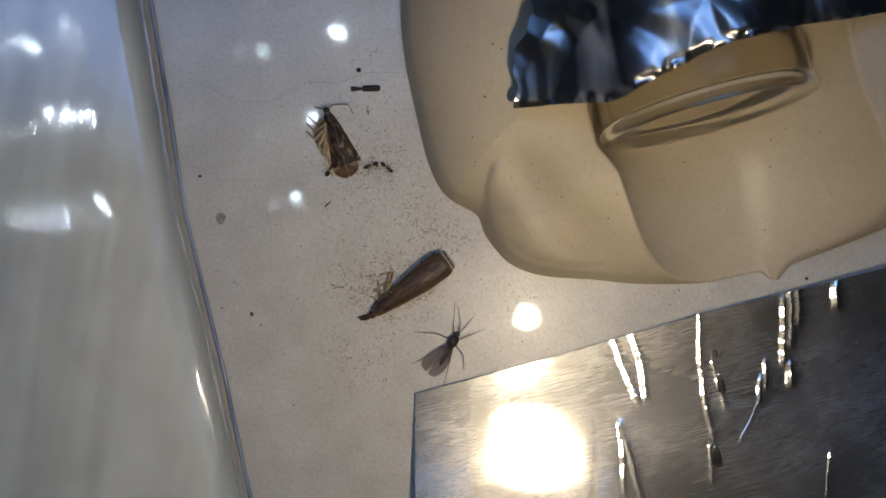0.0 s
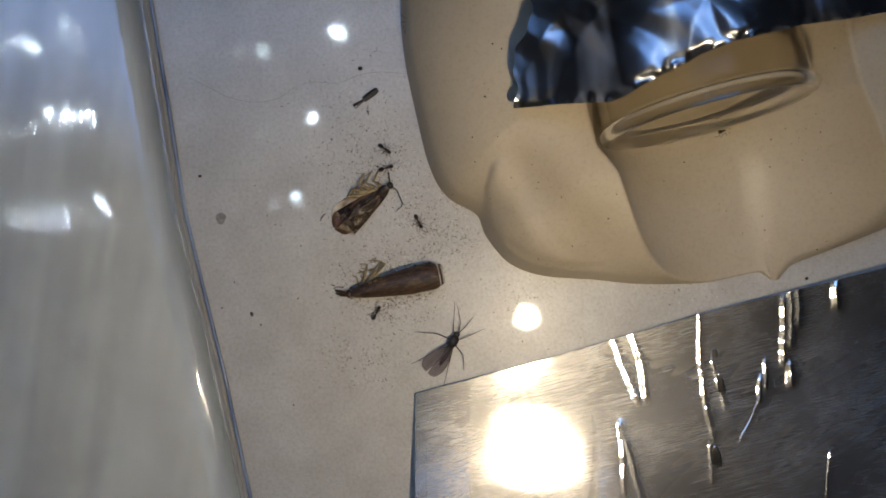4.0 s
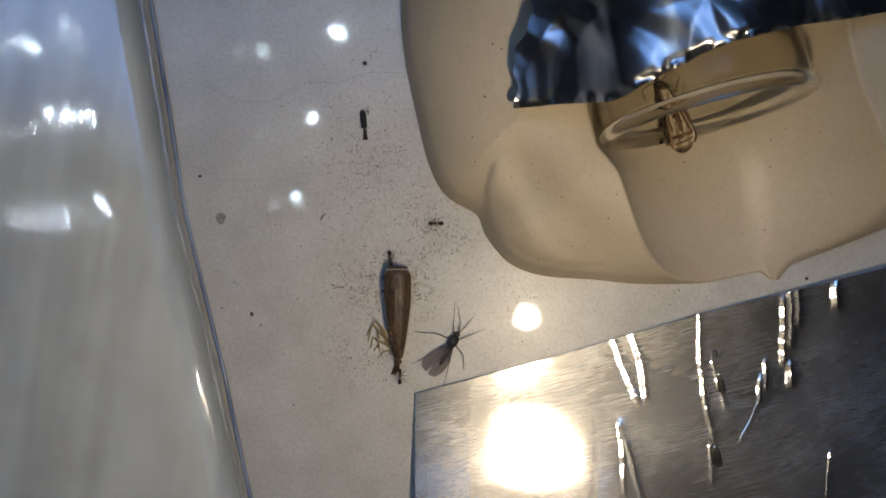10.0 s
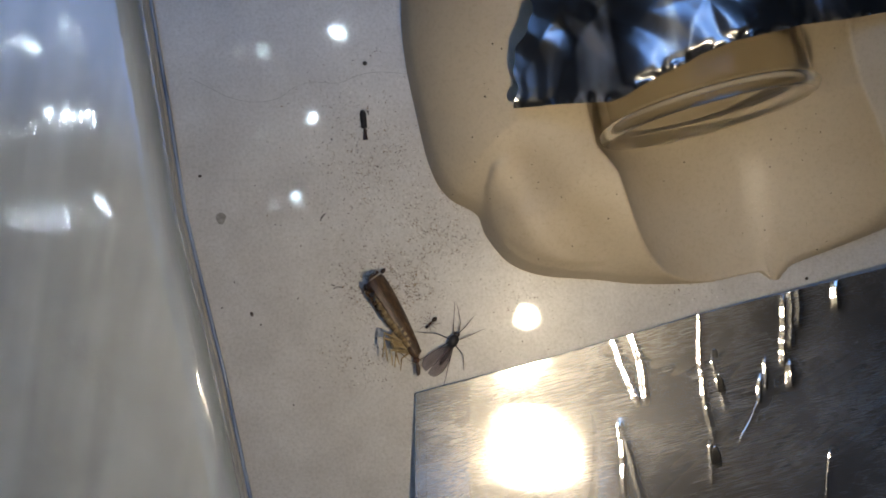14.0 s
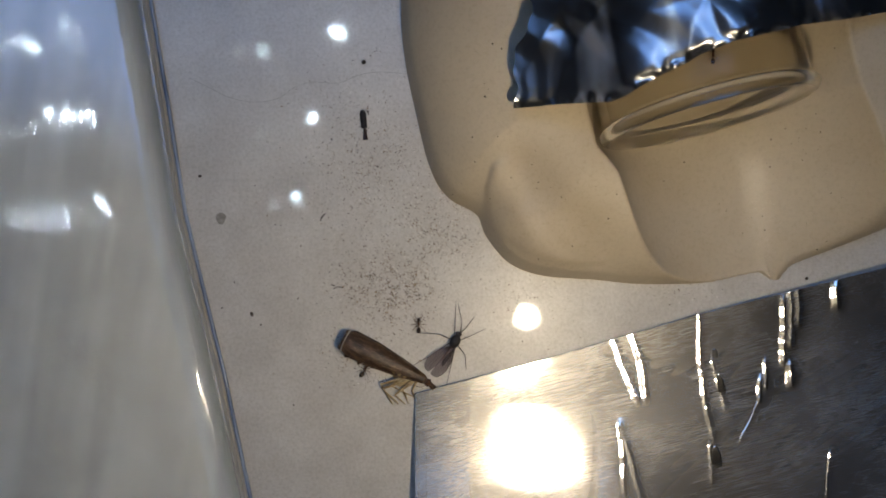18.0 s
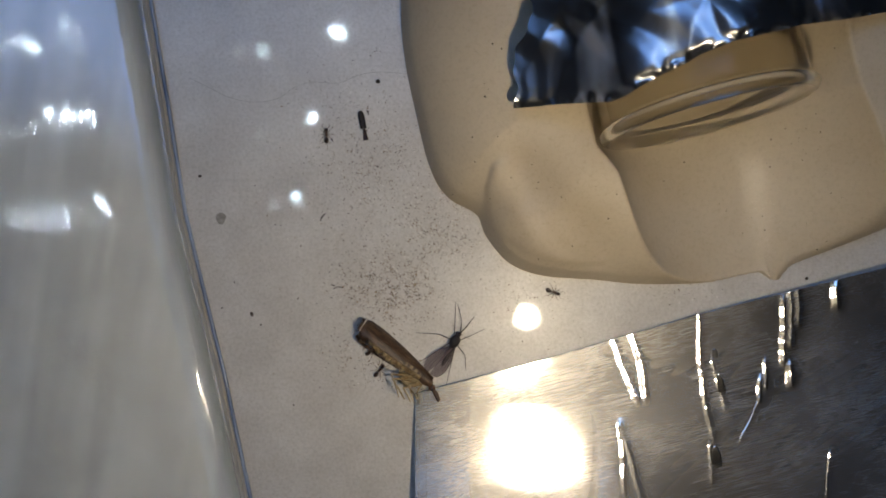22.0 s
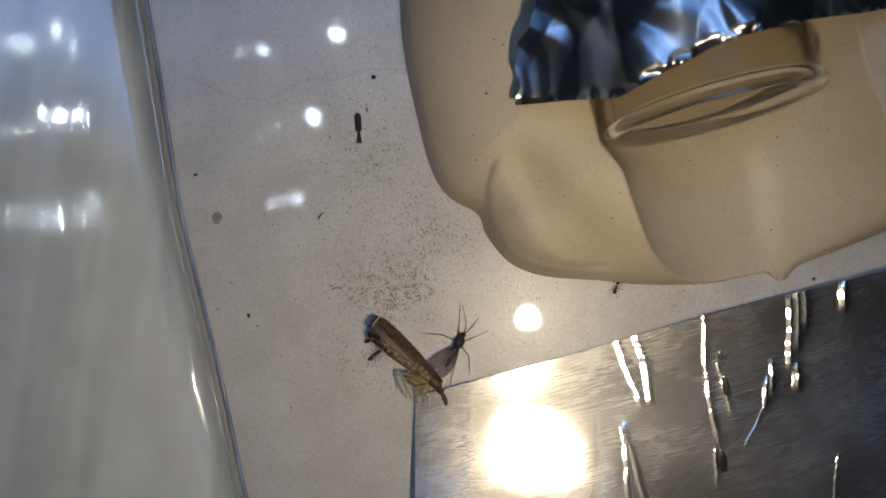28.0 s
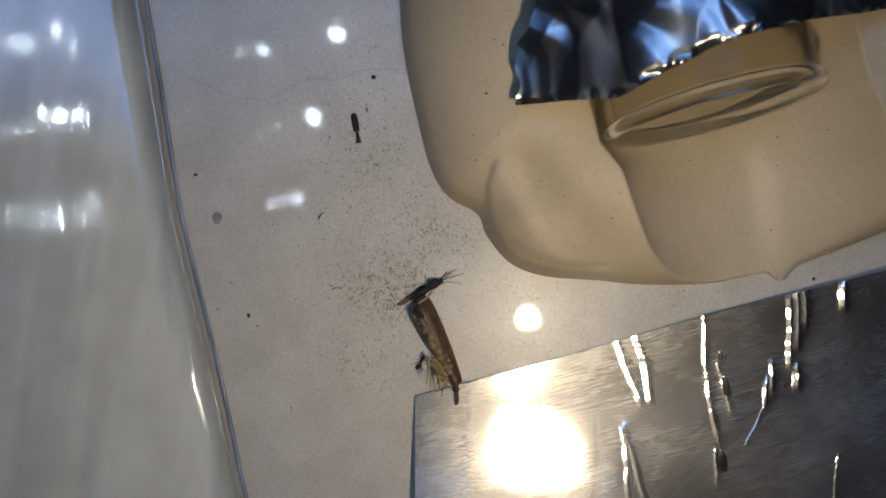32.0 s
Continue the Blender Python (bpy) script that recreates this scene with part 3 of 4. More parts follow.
    for cu, cv, ru, rv, turn in ((1268, 818, 0.62, 1.9, 8), (1265, 628, 0.28, 0.75, 8), (1277, 690, 0.40, 1.9, 12)):
        i, j = np.unravel_index(np.argmin((pu - cu) ** 2 + (pv - cv) ** 2), pu.shape)
        bub = blob((0, 0, 0), (ru * MM, rv * MM, 0.16 * MM), seg=28, rings=16)
        for w in bub.verts:
            w.co.x += 0.10 * MM * noise.noise(w.co * 1500)
            w.co.z += 0.03 * MM * noise.noise(w.co * 2500)
        ob = part("blister", bub, M_TAPE, t, "raised blister in the metal tape")
        ob.matrix_basis = Matrix.Translation(place(cu, cv, z[i, j])) @ pose(0, 0, 0, 10, -8, turn)


room()
table()
lamps()
tray()
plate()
mass()
tube()
foil()
tape()


# ---- insects (built along x, head forward, feet on z = 0) ----
def leg_line(root, knee, foot, r):
    root, knee, foot = Vector(root) * MM, Vector(knee) * MM, Vector(foot) * MM
    mid = foot.lerp(knee, 0.35) + Vector((0, 0, 0.02 * MM))
    return rod([root, root.lerp(knee, 0.55), knee, mid, foot], [r * MM, r * 1.25 * MM, r * 0.9 * MM, r * 0.65 * MM, r * 0.45 * MM], 6)


def ant_model():
    a = thing("ant", "small glossy dark brown worker ant on the tray", "ant", "worker ants")
    part("gaster", blob((-0.72 * MM, 0, 0.42 * MM), (0.42 * MM, 0.29 * MM, 0.27 * MM)), M_CHITIN, a)
    part("petiole", blob((-0.25 * MM, 0, 0.38 * MM), (0.10 * MM, 0.08 * MM, 0.13 * MM), seg=10, rings=7), M_AMBER, a)
    bm = blob((0.02 * MM, 0, 0.42 * MM), (0.24 * MM, 0.13 * MM, 0.14 * MM))
    add_blob(bm, (0.24 * MM, 0, 0.46 * MM), (0.19 * MM, 0.16 * MM, 0.15 * MM))
    part("thorax", bm, M_AMBER, a)
    head = part("head", blob((0.64 * MM, 0, 0.43 * MM), (0.27 * MM, 0.24 * MM, 0.18 * MM)), M_CHITIN, a)
    for s in (-1, 1):
        part("mandible", blob((0.90 * MM, s * 0.07 * MM, 0.38 * MM), (0.10 * MM, 0.04 * MM, 0.04 * MM), pose(0, 0, 0, 0, 0, -s * 20), 8, 6), M_AMBER, head)
        part("antenna", rod([Vector(p) * MM for p in ((0.78, s * 0.1, 0.48), (1.0, s * 0.42, 0.62), (1.18, s * 0.50, 0.55), (1.5, s * 0.40, 0.3))],
                            [0.028 * MM, 0.024 * MM, 0.028 * MM, 0.034 * MM], 6), M_AMBER, head)
        for k, (x, kx, ky, fx, fy) in enumerate(((0.28, 0.55, 0.52, 0.95, 0.82), (0.10, 0.08, 0.62, -0.02, 1.10), (-0.05, -0.42, 0.58, -1.0, 0.98))):
            part("leg", leg_line((x, s * 0.12, 0.36), (kx, s * ky, 0.62), (fx, s * fy, 0.02), 0.034), M_AMBER, a)
    return a


def wing_material(name, stops, scale, stretch, rough=0.55):
    m, n, l, b = shader(name)
    tx = grain(n, l, scale, 5.0, 0.65, stretch)
    r = ramp(n, l, tx.outputs["Fac"], stops)
    l.new(r.outputs["Color"], b.inputs["Base Color"])
    b.inputs["Roughness"].default_value = rough
    tf = grain(n, l, scale * 5, 2.0, 0.6, stretch)
    bump(n, l, b, tf.outputs["Fac"], 0.5, 0.00006)
    return m


M_BARK = wing_material("brown_wing_scales", [(0.30, (0.020, 0.011, 0.006)), (0.46, (0.056, 0.031, 0.017)), (0.62, (0.115, 0.068, 0.038)), (0.80, (0.36, 0.24, 0.12))],
                       2600, (0.32, 1, 1), 0.42)
M_PALE = wing_material("pale_leg_scales", [(0.3, (0.09, 0.055, 0.025)), (0.45, (0.30, 0.22, 0.11)), (0.75, (0.58, 0.48, 0.29))], 1900, (0.3, 1, 1), 0.45)
M_SPECK = wing_material("mottled_wing_scales", [(0.40, (0.016, 0.010, 0.008)), (0.52, (0.06, 0.038, 0.026)), (0.60, (0.19, 0.135, 0.09)), (0.72, (0.50, 0.42, 0.31))],
                        1700, (0.6, 1.1, 1), 0.5)
M_TAN = wing_material("tan_hindwing", [(0.34, (0.06, 0.026, 0.014)), (0.55, (0.20, 0.105, 0.052)), (0.8, (0.38, 0.24, 0.125))], 700, (0.5, 1, 1), 0.45)
M_SMOKE = wing_material("smoky_wing_membrane", [(0.3, (0.08, 0.05, 0.06)), (0.5, (0.20, 0.14, 0.15)), (0.72, (0.36, 0.28, 0.28))], 1300, (0.25, 1.5, 1), 0.5)


M_BELLY = wing_material("pale_belly", [(0.32, (0.08, 0.05, 0.025)), (0.5, (0.28, 0.20, 0.10)), (0.72, (0.60, 0.50, 0.31))], 1500, (1, 0.5, 1), 0.3)
M_CREAM = wing_material("cream_underwing", [(0.34, (0.10, 0.06, 0.03)), (0.41, (0.32, 0.21, 0.10)), (0.50, (0.60, 0.48, 0.30)), (0.72, (0.80, 0.73, 0.58))], 1500, (0.22, 1, 1), 0.45)


def seeing_through(m, amount):
    m.node_tree.nodes["Principled BSDF"].inputs["Alpha"].default_value = amount
    return m


seeing_through(M_SMOKE, 0.34)


def wing_sheet(nu, nv, outline, height, thick, bend=None):
    """A wing from its two edges outline(a) -> (x, y0, y1) and its height(a, b), in mm."""
    def f(a, b):
        x, y0, y1 = outline(a)
        x += bend(a, b) if bend else 0
        return Vector((x, y0 + (y1 - y0) * b, height(a, b))) * MM
    return sheet(nu, nv, f, thick * MM)


M_BEAD = mottled("shining_fringe", (0.62, 0.56, 0.46), (0.85, 0.80, 0.72), 3000, 0.22)


ROLL_AXIS = 1.3


def bark_moth():
    """Brown moth with rolled wings; the legs bunch at its right, where the belly shows between the wings."""
    t = thing("brown_moth", "dead brown moth with rolled wings and bunched pale legs", "moth")

    def girth(a):
        return (0.52 + 0.98 * math.sin(min(1, a * 1.2) * math.pi / 2)) * (1 - 0.28 * (max(0, a - 0.90) / 0.10) ** 2)

    def shell(a, deg, k=1.0):
        """On the rolled wings: a from head to tail, degrees from the top towards the right side."""
        r, w = girth(a) * k, radians(deg)
        return Vector((4.5 - 9.7 * a - 0.2 * math.cos(w) * max(0, a - 0.8) / 0.2, -r * math.sin(w), ROLL_AXIS + 0.82 * r * math.cos(w))) * MM

    def wing(lo, hi, ragged, start=0.0):
        def f(a, b):
            a = start + (1 - start) * a
            edge = hi + ragged * noise.noise(Vector((a * 9, 3, 1))) + ragged * 0.6 * noise.noise(Vector((a * 31, 8, 1)))
            return shell(a, lo + (edge - lo) * b, 1 + 0.035 * noise.noise(Vector((a * 7, b * 3, 2))) + 0.02 * noise.noise(Vector((a * 4, b * 14, 5))))
        return sheet(70, 26, f, 0.05 * MM)
    for lo, hi, ragged, start in ((-128, 66, 6, 0.0), (172, 124, 9, 0.12)):
        w = part("forewing", wing(lo, hi, ragged, start), M_BARK, t)
        for deg in ((-60, -20, 25, 60) if lo < 0 else (140,)):
            part("vein", rod([shell(a, deg + 12 * a, 1.015) for a in np.linspace(start + 0.05, 0.93, 14)], [0.035 * MM, 0.045 * MM], 5), M_BARK, w)
    bm = bmesh.new()
    rng = random.Random(4)
    for k in range(22):
        p, q = shell(0.985, -85 + 160 * k / 21), shell(1.0, -85 + 160 * k / 21, 1.0)
        add_rod(bm, [p, q + Vector((-rng.uniform(0.15, 0.3), 0, 0)) * MM], [0.05 * MM, 0.02 * MM], 5)
    part("wing_fringe", bm, M_BARK, t, "ragged brown fringe at the wing's end")
    bm = bmesh.new()
    for k in range(12):
        p = shell(0.975, -66 + 122 * k / 11, 1.03)
        add_blob(bm, p, (0.09 * MM, 0.085 * MM, 0.07 * MM), None, 9, 6)
    part("bead_row", bm, M_BEAD, t, "row of shining pale beads along the wing's end")
    rings = []
    for k in range(64):
        a = 0.13 + 0.70 * k / 63
        rings.append((4.5 - 9.7 * a, girth(a) * (0.70 + (0.035 if k % 6 < 4 else -0.05)) * (1 - 0.5 * (k / 63) ** 6), -0.26 * girth(a)))
    part("abdomen", rod([Vector((x, y, ROLL_AXIS)) * MM for x, r, y in rings], [r * MM for x, r, y in rings], 18), M_BELLY, t, "pale yellow segmented abdomen")
    plug = blob((-4.4 * MM, 0, ROLL_AXIS * MM), (0.75 * MM, 1.12 * MM, 0.92 * MM), None, 18, 12)
    for w in plug.verts:
        w.co += w.co.normalized() * 0.16 * MM * noise.noise(w.co * 3500)
    part("tail_tuft", plug, M_BARK, t, "shaggy brown tail tuft")
    for k in range(5):
        p = shell(0.58 + 0.08 * k + rng.uniform(-0.03, 0.03), rng.uniform(98, 116), 0.97)
        b = blob(p, (rng.uniform(0.2, 0.4) * MM, 0.16 * MM, 0.2 * MM), pose(0, 0, 0, 0, 0, 50 * k), 10, 7)
        for w in b.verts:
            w.co += (w.co - p) * 0.8 * noise.noise(w.co * 4000)
        part("torn_scale", b, M_BARK, t, "torn dark tuft at the belly's edge")
    part("thorax", blob((3.9 * MM, 0, 1.0 * MM), (0.95 * MM, 0.60 * MM, 0.60 * MM)), M_BARK, t)
    head = part("head", blob((5.0 * MM, -0.1 * MM, 0.72 * MM), (0.42 * MM, 0.40 * MM, 0.38 * MM)), M_AMBER, t)
    for s in (-1, 1):
        part("palp", rod([Vector((5.25, s * 0.12 - 0.1, 0.65)) * MM, Vector((5.9, s * 0.18 - 0.35, 0.5)) * MM, Vector((6.5, s * 0.16 - 0.7, 0.32)) * MM],
                         [0.12 * MM, 0.17 * MM, 0.10 * MM], 8), M_BARK, head)
        part("eye", blob((5.12 * MM, (s * 0.32 - 0.1) * MM, 0.78 * MM), (0.17 * MM, 0.12 * MM, 0.17 * MM), seg=10, rings=7), M_BLACK, head)
    part("antenna", rod([Vector(p) * MM for p in ((5.2, -0.2, 0.7), (4.6, -0.9, 0.5), (3.4, -1.15, 0.25), (2.2, -1.3, 0.1))], [0.035 * MM, 0.03 * MM, 0.03 * MM, 0.02 * MM], 5), M_BARK, head)
    # legs fold out at the right (negative y)
    for k, (rx, kx, ky, fx, fy, r, z) in enumerate(((3.9, 2.9, -2.0, 4.2, -3.1, 0.15, 0.5), (3.6, 2.4, -2.9, 3.9, -3.3, 0.16, 0.7), (3.3, 0.9, -2.9, 3.2, -3.6, 0.19, 0.8),
                                                    (3.1, 0.5, -2.5, 2.6, -3.9, 0.17, 0.95), (3.9, 3.9, -1.7, 4.9, -2.6, 0.12, 0.4), (2.8, 1.5, -2.2, 4.3, -2.2, 0.16, 1.0))):
        part("leg", rod([Vector((rx, -0.3, 0.55)) * MM, Vector(((rx + kx) / 2, ky * 0.55, z)) * MM, Vector((kx, ky, z * 0.9)) * MM,
                         Vector(((kx + fx) / 2, (ky + fy) / 2, z * 0.6)) * MM, Vector((fx, fy, 0.06)) * MM],
                        [r * 0.8 * MM, r * MM, r * 0.75 * MM, r * 0.55 * MM, r * 0.35 * MM], 7), M_PALE, t, "pale straw-coloured scaly leg")
    part("hindwing", wing_sheet(14, 6, lambda a: (3.6 - 2.6 * a, -0.5, -0.6 - 1.3 * math.sin(a * math.pi) ** 0.8),
                                lambda a, b: 0.55 - 0.4 * b + 0.06 * math.sin(b * 14), 0.03), M_PALE, t, "frayed pale hindwing")
    return t


def spotted_moth():
    """Mottled moth, wings half folded to a wedge, tan hindwings showing behind."""
    t = thing("mottled_moth", "dead mottled grey-brown moth with tan hindwings", "moth")
    for s in (-1, 1):
        part("forewing", wing_sheet(30, 10, lambda a, s=s: (3.0 - 5.7 * a, s * 0.10 * (1 - a), s * (0.5 + 1.35 * a ** 0.8) * (0.75 if s > 0 else 1.0)),
                                    lambda a, b: 0.95 + 0.25 * math.sin(a * 3) - 0.75 * b ** 1.6 + 0.05 * math.sin(a * 17 + b * 9), 0.05), M_SPECK, t)
        part("hindwing", wing_sheet(20, 10, lambda a, s=s: (0.8 - 4.9 * a, s * 0.05, s * (0.3 + 1.15 * math.sin(min(1, a * 1.1) * 1.6)) * math.sqrt(max(0.03, 1 - (max(0, a - 0.75) / 0.25) ** 2))),
                                    lambda a, b: 0.60 - 0.38 * b + 0.04 * math.sin(a * 21 + b * 4), 0.04), M_TAN, t, "tan membranous hindwing")
    upper = lambda s, a, b: Vector((3.0 - 5.7 * a, s * (0.10 * (1 - a) * (1 - b) + b * (0.5 + 1.35 * a ** 0.8) * (0.75 if s > 0 else 1.0)), 1.0 + 0.25 * math.sin(a * 3) - 0.75 * b ** 1.6)) * MM
    for s in (-1, 1):
        for a, amp in ((0.82, 0.035), (0.90, 0.02), (0.55, 0.03)):
            part("wing_band", rod([upper(s, a + amp * (-1) ** k, 0.12 + 0.84 * k / 7) for k in range(8)], [0.05 * MM, 0.07 * MM], 5), M_CHITIN, t, "dark zigzag band across the wing")
        for b, a0, a1 in ((0.30, 0.15, 0.5), (0.55, 0.3, 0.75), (0.8, 0.2, 0.6)):
            part("wing_streak", rod([upper(s, a0 + (a1 - a0) * k / 6, b + 0.04 * math.sin(k)) for k in range(7)], [0.03 * MM, 0.06 * MM, 0.07 * MM, 0.03 * MM], 5), M_CHITIN, t, "dark streak along the wing")
    bm = bmesh.new()
    rng = random.Random(9)
    for k in range(30):
        y = -1.85 + 3.2 * k / 29
        x = -2.7 - 0.1 * math.cos(y)
        add_rod(bm, [Vector((x, y, 0.42)) * MM, Vector((x - rng.uniform(0.25, 0.45), y * 1.03, 0.34)) * MM], [0.05 * MM, 0.02 * MM], 4)
    part("wing_fringe", bm, M_PALE, t, "ragged pale wing fringe")
    outline = lambda a: (2.9 - 6.6 * a, -0.40 - 1.20 * a + 1.7 * max(0, a - 0.8), 0.35 + 1.75 * math.sin(min(1, a * 1.12) * 1.5) * math.sqrt(max(0.05, 1 - (max(0, a - 0.78) / 0.22) ** 2)))
    belly = lambda a, b: 0.13 + 0.10 * math.sin(b * math.pi) * math.sin(a * 3) + 0.02 * math.sin(a * 25)
    under = part("underwing", wing_sheet(26, 12, outline, belly, 0.05), M_CREAM, t, "pale cream underside of the wing with brown marks")

    def below(a, b):
        x, y0, y1 = outline(a)
        return Vector((x, y0 + (y1 - y0) * b, belly(a, b) - 0.06)) * MM
    part("edge_vein", rod([below(a, 0.985) for a in np.linspace(0.08, 0.94, 18)], [0.06 * MM, 0.09 * MM, 0.10 * MM], 6), M_AMBER, under, "dark brown front edge")
    part("edge_vein", rod([below(a, 0.02) for a in np.linspace(0.05, 0.7, 10)], [0.035 * MM], 6), M_TAN, under, "brown hind edge")
    for pts, r, m in ((((0.28, 0.40), (0.36, 0.34)), 0.12, M_CHITIN), (((0.46, 0.34), (0.47, 0.50), (0.52, 0.62), (0.58, 0.56)), 0.16, M_CHITIN), (((0.62, 0.50), (0.69, 0.46)), 0.09, M_AMBER),
                      (((0.80, 0.12), (0.78, 0.3), (0.81, 0.45), (0.77, 0.6), (0.80, 0.75), (0.74, 0.9)), 0.20, M_TAN), (((0.22, 0.80), (0.40, 0.82), (0.62, 0.80), (0.72, 0.84)), 0.16, M_TAN),
                      (((0.90, 0.15), (0.90, 0.5), (0.86, 0.85)), 0.10, M_TAN), (((0.30, 0.14), (0.55, 0.10), (0.70, 0.16)), 0.14, M_TAN)):
        bm = bmesh.new()
        for p, q in zip(pts, pts[1:]):
            p, q = below(*p), below(*q)
            add_blob(bm, (p + q) / 2, ((q - p).length / 2 + 0.1 * MM, r * MM, 0.035 * MM), Matrix.Rotation(math.atan2(q.y - p.y, q.x - p.x), 4, "Z"), 16, 8)
        for w in bm.verts:
            w.co += Vector((noise.noise(w.co * 3000), noise.noise(w.co * 3000 + Vector((5, 0, 0))), 0)) * 0.12 * MM
        part("wing_mark", bm, m, under, "brown mark on the pale underwing")
    for k in range(16):
        p = below(0.97 - 0.10 * (k / 15 - 0.35) ** 2, 0.06 + 0.86 * k / 15)
        part("fringe_tooth", rod([p, p + Vector((-0.30, 0, 0.02)) * MM], [0.07 * MM, 0.03 * MM], 5), M_AMBER, under)
    part("abdomen", blob((-0.4 * MM, 0.5 * MM, 0.5 * MM), (2.6 * MM, 0.5 * MM, 0.42 * MM)), M_TAN, t)
    part("thorax", blob((2.7 * MM, 0, 0.72 * MM), (0.75 * MM, 0.55 * MM, 0.5 * MM)), M_SPECK, t)
    head = part("head", blob((3.6 * MM, 0, 0.66 * MM), (0.40 * MM, 0.38 * MM, 0.36 * MM)), M_BLACK, t)
    part("antenna", rod([Vector(p) * MM for p in ((3.7, -0.2, 0.8), (3.9, -0.9, 0.7), (3.5, -2.4, 0.5), (3.1, -2.6, 0.3), (2.3, -2.6, 0.2))], [0.07 * MM, 0.06 * MM, 0.06 * MM, 0.04 * MM], 5), M_BLACK, head)
    part("antenna", rod([Vector(p) * MM for p in ((3.8, 0.2, 0.8), (4.1, 0.8, 0.6), (4.4, 1.2, 0.4))], [0.06 * MM, 0.07 * MM, 0.05 * MM], 5), M_BLACK, head)
    for (rx, kx, ky, fx, fy) in ((2.9, 2.5, 1.5, 3.7, 2.2), (2.4, 1.7, 1.9, 3.1, 2.6), (2.0, 1.0, 2.2, 2.2, 2.9), (1.9, 0.2, 2.1, -0.9, 2.0), (2.6, 0.4, 1.5, 1.9, 2.3), (2.1, -0.6, 1.7, 0.9, 2.3)):
        part("leg", leg_line((rx, 0.3 * (1 if ky > 0 else -1), 0.5), (kx, ky, 0.8), (fx, fy, 0.05), 0.17), M_PALE, t, "thick pale brown scaly leg")
    return t


def midge():
    t = thing("midge", "dead black midge with smoky wings and long thin legs", "midge")
    part("thorax", blob((1.0 * MM, 0, 0.75 * MM), (0.80 * MM, 0.58 * MM, 0.55 * MM)), M_BLACK, t)
    bm = blob((-0.6 * MM, 0, 0.55 * MM), (1.5 * MM, 0.34 * MM, 0.32 * MM))
    part("abdomen", bm, M_BLACK, t)
    head = part("head", blob((1.85 * MM, 0, 0.62 * MM), (0.30 * MM, 0.32 * MM, 0.28 * MM)), M_BLACK, t)
    for s in (-1, 1):
        part("eye", blob((1.95 * MM, s * 0.22 * MM, 0.68 * MM), (0.15 * MM, 0.14 * MM, 0.17 * MM), seg=10, rings=7), M_CHITIN, head)
        w = part("wing", wing_sheet(26, 10, lambda a, s=s: (0.8 - 4.3 * a, -s * 0.20 * math.sin(a * 2.6), s * (0.04 + 0.34 * a + 0.80 * math.sin(a ** 1.5 * math.pi) ** 0.55)),
                                    lambda a, b: 0.98 - 0.35 * a + 0.04 * math.sin(b * 16), 0.012), M_SMOKE, t, "smoky translucent veined wing")
        w.rotation_euler[2] = radians(-15 - 4 * s)
        rim = [(0.8 - 4.3 * a, s * (0.04 + 0.34 * a + 0.80 * math.sin(a ** 1.5 * math.pi) ** 0.55), 1.0 - 0.35 * a) for a in np.linspace(0.02, 0.98, 16)]
        part("wing_rim", rod([Vector(p) * MM for p in rim], [0.035 * MM, 0.03 * MM, 0.025 * MM], 5), M_BLACK, w)
        for k in range(4):
            y = 0.15 + 0.28 * k
            part("vein", rod([Vector((0.7, s * 0.12, 1.0)) * MM, Vector((-1.0, s * (0.12 + y * 0.75), 0.88)) * MM, Vector((-3.1 + 0.25 * k, s * (0.1 + y * 0.95), 0.72)) * MM], [0.034 * MM, 0.028 * MM, 0.018 * MM], 5), M_BLACK, w)
    for (x, s, kx, ky, fx, fy) in ((1.5, 1, 3.0, 1.0, 4.9, 1.9), (1.5, -1, 3.3, 0.3, 4.8, 1.6), (1.2, -1, 2.4, -1.3, 3.75, -2.4), (1.0, 1, 0.9, 1.9, -0.2, 4.2),
                                   (0.8, 1, -1.4, 1.5, -3.5, 2.8), (0.8, -1, 0.2, -1.7, -1.3, -2.6), (0.6, -1, -1.8, -0.9, -4.3, -1.6)):
        part("leg", leg_line((x, s * 0.3, 0.5), (kx, ky, 0.75), (fx, fy, 0.03), 0.043), M_BLACK, t)
    part("antenna", rod([Vector(p) * MM for p in ((2.05, -0.12, 0.7), (3.0, -0.42, 0.6), (4.4, -0.7, 0.3))], [0.06 * MM, 0.05 * MM, 0.03 * MM], 5), M_BLACK, head)
    return t


def wing_scrap():
    """A torn dark wing with a thin stalk behind it; the tip points along x."""
    t = thing("wing_scrap", "torn dark insect wing scrap lying on the tray", "insect scrap")
    part("blade", wing_sheet(20, 8, lambda a: (1.65 - 1.95 * a, (-0.33 + 0.05 * a) * min(1, 0.5 + 2.2 * a), (0.36 - 0.04 * a) * min(1, 0.55 + 2.4 * a)),
                             lambda a, b: 0.10 + 0.26 * math.sin(b * math.pi) + 0.05 * math.sin(b * 14), 0.05), M_BLACK, t)
    part("stub", wing_sheet(10, 4, lambda a: (-0.3 - 1.3 * a, -0.10 - 0.18 * a, 0.06 + 0.22 * a), lambda a, b: 0.08 + 0.1 * math.sin(b * 3), 0.05), M_CHITIN, t, "brown torn wing stub")
    return t


def seed():
    bm = blob((0, 0, 0.22 * MM), (0.25 * MM, 0.23 * MM, 0.22 * MM), seg=16, rings=10)
    for v in bm.verts:
        v.co += v.co.normalized() * 0.02 * MM * noise.noise(v.co * 9000)
    return tagged(part("seed", bm, M_BLACK), "tiny round black seed on the tray floor", "seed")


